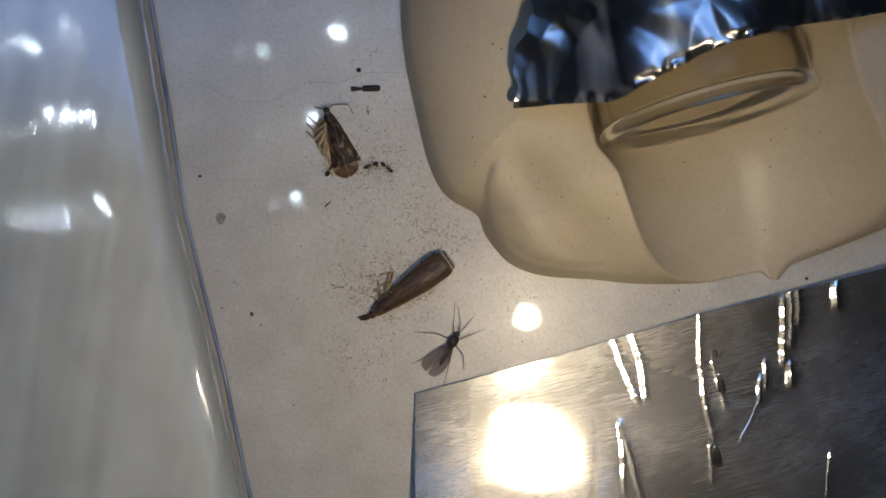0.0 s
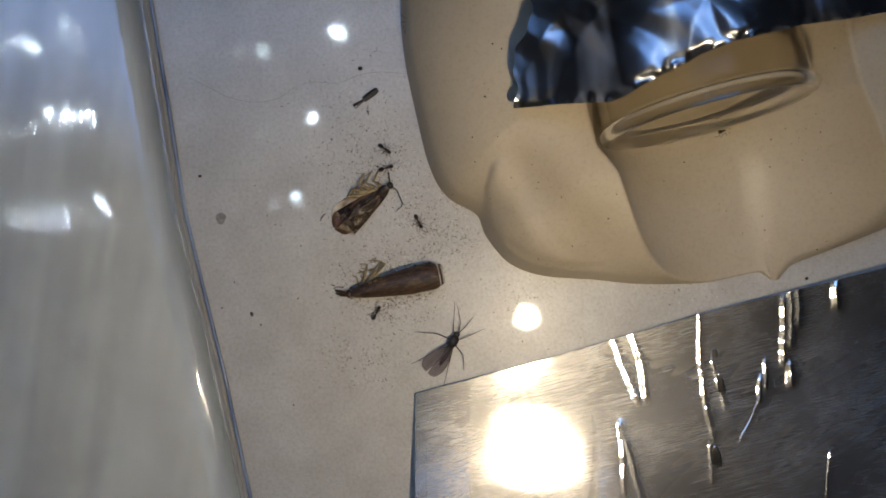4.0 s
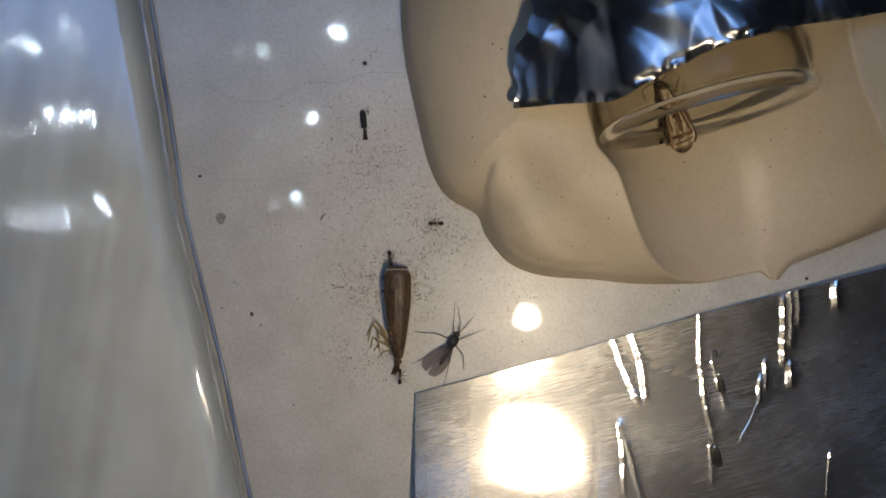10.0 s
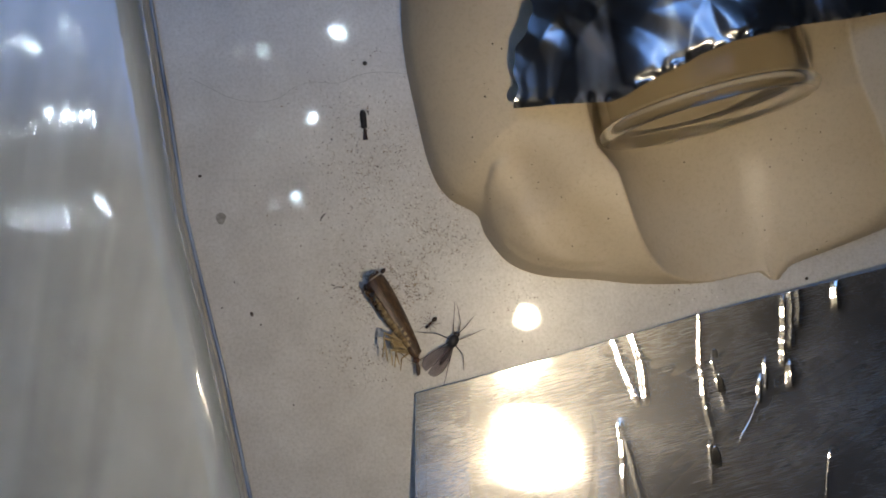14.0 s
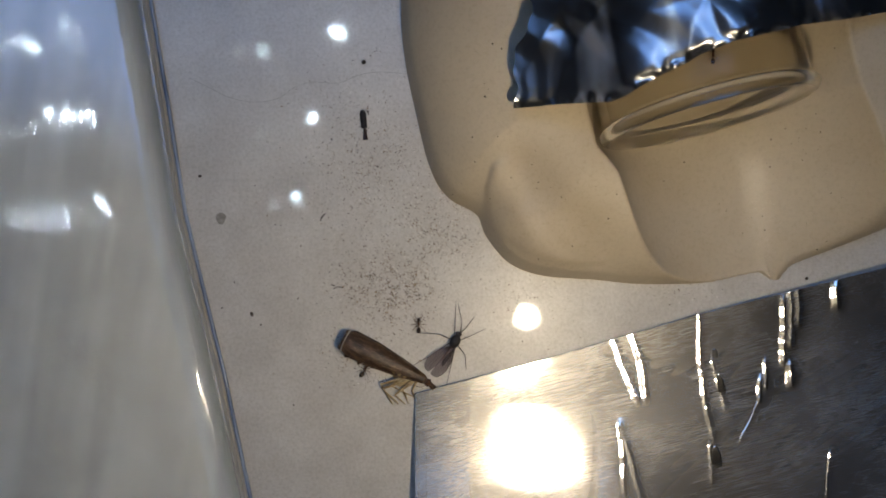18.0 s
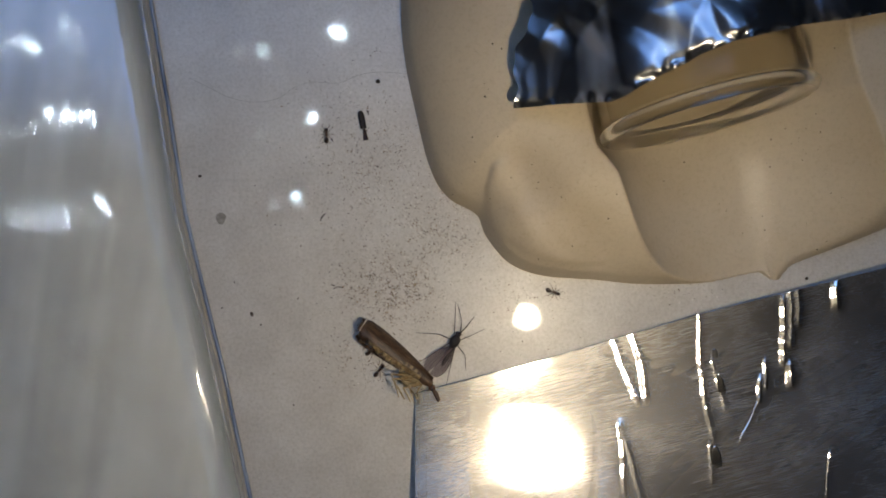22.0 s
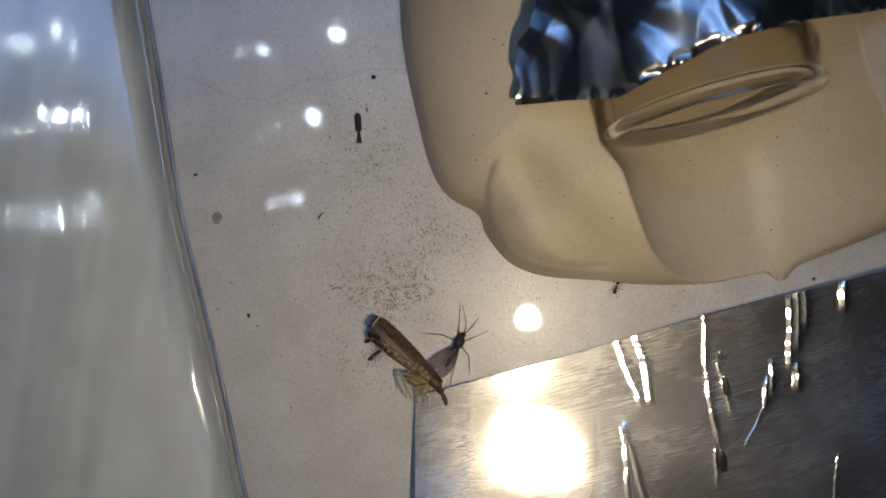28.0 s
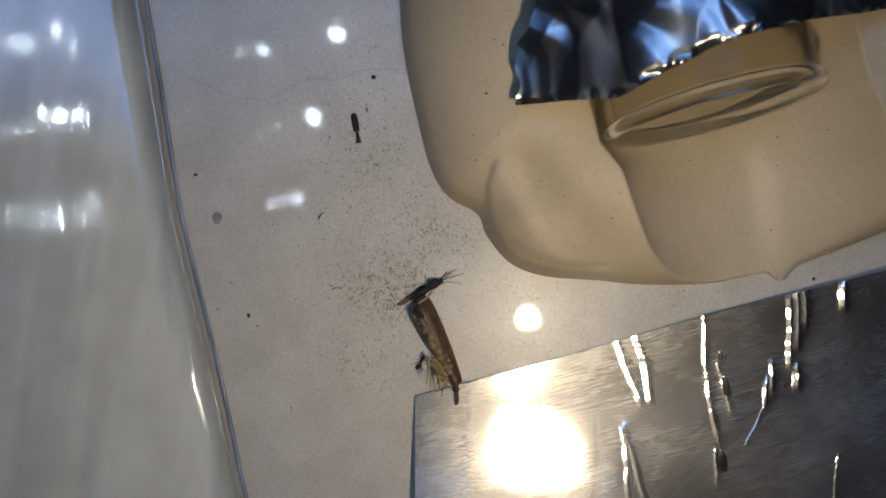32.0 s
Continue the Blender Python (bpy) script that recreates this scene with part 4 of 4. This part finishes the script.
# ---- dust and small litter ----
def litter():
    rng = random.Random(12)
    spots = []
    clouds = ((655, 300, 70, 75, 3600), (770, 415, 62, 55, 3300), (692, 508, 60, 46, 7600), (600, 215, 75, 70, 900), (1210, 520, 60, 12, 160), (640, 640, 52, 38, 1400),
              (925, 530, 48, 34, 420), (700, 430, 230, 190, 2400), (640, 110, 60, 50, 260))
    for cu, cv, su, sv, n in clouds:
        for k in range(n):
            u, v = rng.gauss(cu, su * 0.7), rng.gauss(cv, sv * 0.7)
            if u < 440 or v > 690 or v < 20 or rng.random() > 0.55 + 1.3 * noise.noise(Vector((u, v, 0)) / 13) + 0.5 * noise.noise(Vector((u, v, 7)) / 45):
                continue
            spots.append(place(u, v))
    free = mass_height(np.array([p.x for p in spots]), np.array([p.y for p in spots])) < -0.0004
    grains = []
    for p, ok in zip(spots, free):
        if ok:
            r = rng.choice((0.022, 0.026, 0.03, 0.036, 0.045, 0.06, 0.085)) * MM * rng.uniform(0.7, 1.1)
            grains.append(Matrix.Translation((p.x, p.y, r * 0.6)) @ Euler((rng.random() * 6, rng.uniform(-0.3, 0.3), rng.random() * 6)).to_matrix().to_4x4() @ Matrix.Diagonal((r * rng.uniform(1, 2.4), r * rng.uniform(0.35, 0.8), r * rng.uniform(0.3, 0.7), 1)))
    base = [Vector(v) for v in ((1, 0, 0), (-1, 0, 0), (0, 1, 0), (0, -1, 0), (0, 0, 1), (0, 0, -1))]
    tris = ((0, 2, 4), (2, 1, 4), (1, 3, 4), (3, 0, 4), (2, 0, 5), (1, 2, 5), (3, 1, 5), (0, 3, 5))
    me = bpy.data.meshes.new("dust_grains")
    me.from_pydata([m @ v for m in grains for v in base], [], [tuple(6 * k + i for i in t) for k in range(len(grains)) for t in tris])
    me.materials.append(M_GRIT_RANDOM)
    tagged(new("dust_grains", me), "fine brown and pale dust grains scattered on the tray", "dust", kind="stuff")
    bits = []
    for k in range(420):
        v = rng.uniform(262, 492)
        p = place(rng.gauss(1342 + (v - 290) * 0.165, 17 + (v - 250) * 0.03), v, 0.002)
        r = rng.choice((0.02, 0.025, 0.03, 0.045)) * MM
        bits.append((p.x, p.y, r))
    sand = []
    for k in range(300):
        p = place(*((rng.gauss(672, 45), rng.gauss(318, 36)) if k < 170 else (rng.gauss(720, 80), rng.gauss(460, 60))))
        sand.append((p.x, p.y, rng.choice((0.03, 0.04, 0.055)) * MM))
    dry = mass_height(np.array([b[0] for b in sand]), np.array([b[1] for b in sand])) < -0.0004
    lift = mass_height(np.array([b[0] for b in bits]), np.array([b[1] for b in bits]))
    bits = [Matrix.Translation((x, y, z + r * 0.4)) @ Euler((rng.random() * 6, rng.random() * 6, rng.random() * 6)).to_matrix().to_4x4() @ Matrix.Diagonal((r, r * 0.8, r * 0.7, 1))
            for (x, y, r), z in list(zip(bits, lift)) + [(b, 0.0) for b, ok in zip(sand, dry) if ok] if z > 0.0001 or z == 0.0]
    me = bpy.data.meshes.new("shiny_grains")
    me.from_pydata([m @ v for m in bits for v in base], [], [tuple(6 * k + i for i in t) for k in range(len(bits)) for t in tris])
    me.materials.append(M_SUGAR)
    tagged(new("shiny_grains", me), "tiny shiny pale grains along the channel and on the tray", "grains", kind="stuff")
    # single crumbs, with plan place and size in mm
    for u, v, r in ((354, 312, 0.22), (446, 556, 0.26), (462, 575, 0.13), (587, 247, 0.15), (668, 295, 0.14), (652, 198, 0.12), (520, 717, 0.12), (487, 398, 0.10),
                    (851, 198, 0.12), (1427, 493, 0.22), (853, 700, 0.0), (393, 545, 0.11), (415, 500, 0.1)):
        if not r:
            continue
        p = place(u, v)
        b = blob((0, 0, 0), (r * MM, r * 0.75 * MM, r * 0.6 * MM), pose(0, 0, 0, 0, 0, rng.random() * 180), 9, 6)
        for w in b.verts:
            w.co *= 1 + 0.35 * noise.noise(w.co * 7000 + Vector((u, v, 0)))
        ob = part("crumb", b, M_CHITIN)
        ob.location = (p.x, p.y, ground(p.x, p.y) + r * 0.45 * MM)
        tagged(ob, "tiny dark brown crumb on the tray floor", "crumb", "crumbs on the tray")
    for k in range(96):
        u, v = rng.uniform(740, 1520), rng.uniform(60, 470)
        if k < 16:
            u, v = rng.gauss(1400, 40), rng.gauss(260, 30)
        p = place(u, v, 0.004)
        z = ground(p.x, p.y)
        p = place(u, v, z)
        z = ground(p.x, p.y)
        if z < 0.0005 or v < 260 and 900 < u < 1360:
            continue
        r = rng.choice((0.035, 0.045, 0.06, 0.08, 0.11))
        b = blob((0, 0, 0), (r * MM, r * 0.7 * MM, r * 0.5 * MM), pose(0, 0, 0, 0, 0, rng.random() * 180), 8, 5)
        ob = part("speck", b, M_AMBER if k < 16 else M_CHITIN)
        ob.location = (p.x, p.y, z)
        tagged(ob, "tiny brown speck of dirt on the cream mound", "speck", "specks on the mound")
    for pts, r in ((((648, 195), (651, 199), (652, 204)), 0.05), (((590, 512), (598, 508), (607, 510)), 0.05), (((586, 504), (592, 506)), 0.06), (((322, 458), (330, 455)), 0.06)):
        ob = part("fibre", rod([place(p.x, p.y, r * MM) for p in smooth_line(pts, 4)], [r * MM], 6), M_CHITIN)
        tagged(ob, "short dark curved fibre on the tray floor", "fibre", "fibres on the tray")
    for pts in (((596, 560), (590, 600), (594, 650), (600, 690)), ((464, 652), (466, 664), (470, 676)), ((478, 650), (480, 662), (482, 674)), ((470, 240), (476, 262), (480, 280))):
        ob = part("scratch", rod([place(p.x, p.y, 0.004 * MM) for p in smooth_line(pts, 5)], [0.008 * MM, 0.03 * MM, 0.03 * MM, 0.012 * MM], 6), M_FLOOR)
        tagged(ob, "fine shiny raised scratch in the white tray floor", "scratch", "scratches in the tray")
    hair = smooth_line(((335, 138), (375, 158), (410, 174), (450, 181), (490, 175), (520, 156), (550, 146), (600, 147), (635, 133), (670, 128), (712, 130)), 6)
    ob = part("hair", rod([place(p.x, p.y, 0.05 * MM) for p in hair], [0.021 * MM], 6), M_STAIN)
    tagged(ob, "long thin grey wavy hair on the tray floor", "hair")
    p = place(391, 387)
    ob = part("stain", lathe([(0.0001 * MM, 0), (0.60 * MM, 0), (0.66 * MM, 0.004 * MM), (0.55 * MM, 0.010 * MM), (0.0001 * MM, 0.012 * MM)], 28), M_STAIN)
    for w in ob.data.vertices:
        w.co.x *= 0.82 + 0.1 * math.sin(3 * math.atan2(w.co.y, w.co.x))
    ob.location = (p.x, p.y, 0.00001)
    tagged(ob, "small round grey dried stain on the tray floor", "stain")


def splinter():
    ob = part("fibre", rod([Vector(p) * MM for p in ((-0.48, -0.05, 0.07), (-0.15, 0.03, 0.1), (0.2, 0.02, 0.1), (0.48, -0.04, 0.07))], [0.05 * MM, 0.10 * MM, 0.08 * MM, 0.04 * MM], 7), M_CHITIN)
    return tagged(ob, "short dark straight fibre on the tray floor", "fibre", "fibres on the tray")


def grit_random():
    m, n, l, b = shader("mixed_grit")
    g = n.new("ShaderNodeNewGeometry")
    r = ramp(n, l, g.outputs["Random Per Island"], [(0.0, (0.035, 0.021, 0.010)), (0.42, (0.14, 0.085, 0.040)), (0.72, (0.36, 0.26, 0.14)), (0.80, (0.92, 0.90, 0.85))])
    l.new(r.outputs["Color"], b.inputs["Base Color"])
    b.inputs["Roughness"].default_value = 0.12
    return m


M_GRIT_RANDOM = grit_random()
litter()
brown = bark_moth()
mottled_moth = spotted_moth()
fly = midge()
scrap = wing_scrap()
pip = seed()
dark_fibre = splinter()
first = ant_model()
first.scale = (0.83, 0.83, 0.83)
ants = [first] + [copy_thing(first, pose(0, 0, 0)) for k in range(6)]


# ---- what moves ----
def lie(t, head, tail, lift=0.0, roll=0.0, floor=None):
    """Seconds and the pose of an insect whose head and tail lie at these plan points."""
    if t > 25.45:
        head, tail = [(762 + (p[0] - 762) / 1.0195, 441 + (p[1] - 441) / 1.0195) for p in (head, tail)]
    z = 0.0 if floor is None else floor
    for k in range(6):
        a, b = place(*head, z), place(*tail, z)
        c = (a + b) / 2
        z = 0.4 * z + 0.6 * (ground(c.x, c.y) if floor is None else floor)
    return (t, pose(c.x, c.y, z + lift, roll, 0, math.degrees(math.atan2(a.y - b.y, a.x - b.x))))


def rolled(t, head, tail, roll):
    """As lie(), turned about the moth's own axis."""
    t, m = lie(t, head, tail)
    return (t, m @ Matrix.Translation((0, 0, ROLL_AXIS * MM)) @ Matrix.Rotation(radians(roll), 4, "X") @ Matrix.Translation((0, 0, -ROLL_AXIS * MM)))


def step(t, u, v, deg, floor=None):
    """The same for an ant: its middle, and the way that it faces in degrees (0 right, 90 up)."""
    c, s = math.cos(radians(deg)) * 15, -math.sin(radians(deg)) * 15
    return lie(t, (u + c, v + s), (u - c, v - s), floor=floor)


def carry(ob, rows):
    """Keys a moving thing, with rows put in between where it turns far."""
    out = []
    for t, m in rows:
        if out:
            t0, m0 = out[-1]
            q0, q1 = m0.to_quaternion(), m.to_quaternion()
            n = math.ceil(math.degrees(q0.rotation_difference(q1).angle % (2 * math.pi)) / 70)
            if q0.dot(q1) < 0:
                q1 = -q1
                n = math.ceil(math.degrees(q0.rotation_difference(q1).angle) / 70)
            for k in range(1, n):
                p = m0.translation.lerp(m.translation, k / n)
                out.append((t0 + (t - t0) * k / n, Matrix.LocRotScale(p, q0.slerp(q1, k / n), None)))
        out.append((t, m))
    walk(ob, out)


BROWN_ROLL = ((0, 5.5, 6, 7.0, 8, 11.5, 13, 14.5, 16.5, 20, 21, 30, 31, 32), (10, 8, -44, -8, 4, 4, -64, -55, -8, -8, -58, -60, -64, -64))


def motions():
    carry(brown, [rolled(*r, float(np.interp(r[0], *BROWN_ROLL))) for r in (
        (0, (655, 560), (795, 458)), (1, (658, 559), (791, 453)), (2, (649, 556), (791, 469)), (3, (630, 538), (794, 503)),
        (3.5, (622, 530), (785, 495)), (5.5, (612, 517), (775, 465)), (6, (719, 622), (719, 450)), (7, (711, 641), (711, 461)),
        (8, (702, 643), (714, 462)), (9, (694, 645), (724, 470)), (10, (706, 646), (704, 470)), (11, (710, 648), (706, 477)),
        (12, (697, 655), (690, 482)), (13, (726, 662), (690, 480)), (14, (748, 636), (657, 490)), (16.5, (760, 675), (622, 584)),
        (17, (757, 672), (616, 600)), (18, (757, 672), (616, 602)), (19, (760, 682), (603, 622)), (20, (758, 676), (604, 621)),
        (21, (771, 676), (640, 580)), (22, (770, 677), (642, 580)), (23, (783, 670), (657, 570)), (24, (781, 672), (657, 572)),
        (25, (781, 674), (654, 575)), (25.4, (781, 674), (655, 575)), (25.5, (783, 679), (654, 577)), (28, (785, 682), (663, 575)), (29, (795, 681), (669, 567)), (30, (795, 676), (669, 575)),
        (31, (800, 676), (684, 566)), (31.5, (815, 668), (698, 545)), (32, (815, 682), (742, 535)))])
    carry(mottled_moth, [lie(*r) for r in (
        (0, (577, 191), (618, 312)), (1, (573, 193), (612, 315)), (1.6, (562, 198), (636, 288), 0.0004, 12), (2, (556, 198), (656, 262), 0.0012, 36), (2.5, (562, 186), (640, 274), 0.0004, 12), (3, (569, 174), (622, 284)),
        (3.5, (560, 172), (622, 280)), (4.0, (690, 330), (600, 400)), (4.4, (870, 520), (800, 440), 0.0006, 60), (4.8, (1130, 525), (1010, 520), 0.0013, 120),
        (5.1, (1345, 505), (1240, 528), 0.0013, 180), (5.5, (1160, 262), (1285, 362), 0.0013, 180), (6, (1200, 256), (1272, 378), 0.0013, 180), (7, (1206, 242), (1253, 368), 0.0013, 180),
        (8, (1182, 217), (1245, 325), 0.0013, 180), (9, (1172, 195), (1228, 300), 0.0013, 200, 0.0032), (10, (1168, 152), (1205, 262), 0.0013, 200, 0.0033),
        (11, (1150, 125), (1196, 228), 0.0013, 200, 0.0033), (12, (1160, 95), (1192, 200), 0.0013, 200, 0.0033), (12.5, (1165, 50), (1190, 165), 0.0013, 190, 0.0033),
        (13, (1165, -40), (1190, 85), 0.0013, 180, 0.0033), (14, (1160, -80), (1180, 45), 0.0013, 180, 0.0033), (32, (1160, -80), (1180, 45), 0.0013, 180, 0.0033))])
    carry(fly, [lie(*r) for r in (
        (0, (812, 584), (776, 650)), (16, (812, 584), (776, 650)), (17, (815, 584), (780, 651)), (23, (815, 583), (779, 652)), (25.4, (817, 583), (781, 653)),
        (25.5, (820, 585), (784, 655)), (28, (823, 584), (785, 655)), (29, (825, 583), (787, 654)), (30, (826, 582), (788, 652)),
        (30.3, (815, 570), (745, 570), 0.0003, -25), (30.5, (800, 565), (725, 548), 0.0005, -45), (31, (797, 568), (722, 536), 0.0004, -48), (31.5, (800, 535), (730, 560), 0.0006, -65), (32, (795, 499), (722, 542), 0.0006, -68))])
    carry(scrap, [lie(*r) for r in (
        (0, (672, 157), (622, 158)), (1.5, (672, 157), (622, 158)), (2, (672, 151), (625, 165)), (3.5, (672, 151), (625, 165)), (5, (642, 200), (647, 250)), (5.5, (642, 198), (647, 248)),
        (20.5, (642, 198), (647, 248)), (21, (637, 199), (647, 248)), (24, (641, 199), (650, 249)), (25.4, (635, 199), (650, 249)), (25.5, (630, 200), (638, 253)), (28, (633, 203), (636, 253)), (31, (633, 203), (636, 253)), (32, (626, 203), (635, 253)))])
    carry(pip, [step(t, u, v, 0) for t, u, v in (
        (0, 635, 125), (3.5, 636, 124), (5.5, 646, 113), (16, 646, 113), (17, 644, 111), (19, 644, 111), (20, 668, 115), (21, 669, 145), (25.4, 669, 145), (25.5, 661, 137), (32, 661, 137))])
    carry(dark_fibre, [step(*r) for r in ((0, 580, 362, 40), (0.9, 584, 366, 40), (1.5, 571, 384, 52), (25.4, 571, 384, 52), (25.5, 567, 382, 52), (32, 567, 382, 52))])
    tracks = (
        # pulls at the brown moth's head, later at its flank
        ((0, 775, 800, 90), (1, 770, 800, 90), (1.6, 725, 690, 90), (2, 720, 550, 190), (3, 627, 552, 60), (5.5, 740, 554, 100), (6, 735, 635, 160), (7, 722, 646, 150), (8, 655, 580, 0), (9, 705, 660, 110),
         (10, 708, 665, 90), (11, 708, 667, 90), (12, 729, 610, 240), (13, 755, 590, 220), (14, 762, 572, 225), (16.5, 640, 650, 60), (17, 646, 651, 60), (18, 646, 654, 60),
         (19, 642, 668, 70), (20, 647, 674, 60), (21, 670, 646, 50), (22, 672, 655, 50), (24, 658, 622, 40), (25.4, 656, 620, 40), (28, 664, 628, 40), (29, 672, 627, 30), (30, 672, 622, 30),
         (31, 724, 636, 50), (32, 745, 640, 60)),
        # at the brown moth's tail
        ((0, 585, 300, 60), (1, 583, 292, 60), (2, 668, 212, 200), (3, 583, 172, 250), (3.5, 640, 190, 0), (5.5, 800, 505, 200), (6, 775, 470, 200), (7, 721, 450, 260), (8, 696, 462, 280), (9, 699, 476, 260),
         (10, 691, 458, 280), (11, 691, 470, 280), (12, 672, 474, 300), (13, 682, 476, 280), (14, 672, 487, 230), (16.5, 690, 560, 250), (17, 854, 594, 0), (18, 741, 575, 90), (19, 722, 628, 130), (20, 715, 640, 130),
         (21, 705, 542, 320), (22, 660, 620, 30), (23, 740, 608, 240), (24, 655, 600, 0), (25.4, 655, 598, 0), (28, 660, 600, 20), (29, 721, 580, 60), (30, 743, 589, 270), (31, 804, 525, 80), (31.5, 1100, 530, 0), (32, 1600, 430, 20)),
        # roams between the mottled moth, the channel and the tray
        ((0, 656, 294, 200), (0.5, 670, 330, 280), (1, 684, 355, 265), (2, 802, 220, 130), (2.5, 720, 260, 200), (3, 668, 289, 20), (3.5, 671, 195, 250), (4.4, 800, 520, 330), (5, 1250, 515, 10), (5.3, 1330, 490, 60), (5.5, 1125, 255, 120), (6, 1180, 228, 100),
         (7, 1170, 276, 240), (8, 1160, 190, 110), (9, 1165, 175, 110), (10, 1166, 231, 80), (11, 1200, 205, 270), (12, 1188, 205, 100), (13, 1180, 90, 100), (14, 1180, 20, 100), (16, 1220, 100, 270), (16.5, 1250, 240, 280), (17, 1281, 281, 25), (17.5, 1300, 230, 80),
         (18, 1260, 100, 90), (18.4, 1260, 230, 260), (18.5, 1262, 285, 260), (19, 1230, 150, 100), (20, 1200, 40, 100), (29, 1240, 60, 280), (29.5, 1235, 220, 250), (30, 1220, 80, 90), (32, 1200, 20, 100)),
        # crosses the tray and goes in and out under the foil's side of the mound
        ((0, 686, 298, 320), (0.5, 640, 345, 230), (1, 588, 360, 45), (2, 605, 235, 80), (3, 600, 235, 60), (3.5, 650, 300, 0), (5.5, 752, 291, 100), (6, 645, 130, 10), (6.5, 722, 160, 280), (7, 691, 238, 140), (7.5, 585, 280, 230), (8, 672, 526, 175), (8.5, 588, 566, 220), (8.8, 577, 568, 150), (9, 558, 652, 265),
         (9.5, 402, 846, 240), (10, 380, 905, 250), (15, 380, 905, 70), (16, 560, 600, 60), (16.5, 655, 448, 80), (16.9, 700, -40, 80), (19.2, 715, -40, 270), (19.5, 727, 212, 270), (20, 731, 205, 95), (20.5, 722, 190, 100), (21, 713, 170, 130), (21.5, 640, 500, 200), (22, 578, 240, 92), (22.4, 560, 150, 100), (22.8, 540, -30, 100), (32, 540, -40, 90)),
        # comes in along the foot of the mound
        ((0, 1000, 800, 110), (0.3, 940, 640, 110), (0.5, 950, 545, 190), (1, 648, 116, 40), (1.4, 690, 60, 40), (1.8, 730, -30, 60), (3.4, 730, -30, 250), (4.5, 720, 200, 280), (5.5, 740, 556, 280), (6, 1050, 510, 120), (6.5, 1065, 495, 100), (7, 738, 443, 250),
         (7.5, 800, 489, 330), (7.8, 900, 800, 280), (8.2, 900, 800, 100), (8.5, 806, 490, 60), (9, 835, 383, 60), (9.5, 808, 420, 280), (10, 771, 396, 180), (10.5, 745, 460, 280), (11, 786, 528, 60), (11.5, 950, 800, 300), (18.5, 860, 800, 110),
         (19, 663, 597, 60), (19.5, 675, 598, 40), (19.9, 830, 800, 300), (20.2, 850, 800, 100), (20.5, 815, 400, 100), (20.9, 960, 800, 280), (21.2, 970, 800, 100), (21.5, 958, 501, 100), (22, 979, 517, 340), (22.5, 760, 555, 200), (22.9, 950, 800, 300),
         (23.2, 1150, 780, 60), (23.5, 1220, 512, 10), (23.8, 1610, 428, 15), (24.15, 1620, 425, 100), (24.5, 1300, 500, 190), (25, 883, 465, 130), (25.4, 920, 500, 340), (26.5, 1100, 800, 320), (27.3, 1200, 700, 90), (27.5, 1160, 470, 120), (28, 1090, 508, 250), (28.5, 1150, 800, 280), (29.2, 960, 800, 120), (29.5, 837, 521, 120),
         (30, 892, 504, 340), (30.5, 690, 690, 230), (31, 809, 641, 90), (31.5, 880, 800, 300), (32, 880, 800, 300)),
        # rests by the metal tape
        ((0, 1600, 440, 200), (1.9, 1450, 480, 200), (2, 1293, 233, 160), (2.3, 1250, 120, 100), (5.2, 1300, 300, 270), (5.6, 1340, 505, 200), (6, 1175, 525, 0), (6.4, 1200, 740, 280), (8.6, 1200, 740, 100), (9, 1172, 535, 330), (9.4, 1300, 515, 20), (10, 1600, 430, 20), (32, 1600, 430, 20)),
        # stays by the tape's corner
        ((0, 745, 905, 90), (5, 745, 905, 90), (6, 745, 688, 90), (6.5, 742, 800, 270), (7, 742, 905, 270), (32, 742, 905, 270)),
    )
    for ant, rows in zip(ants, tracks):
        carry(ant, [step(*r) for r in rows])


motions()
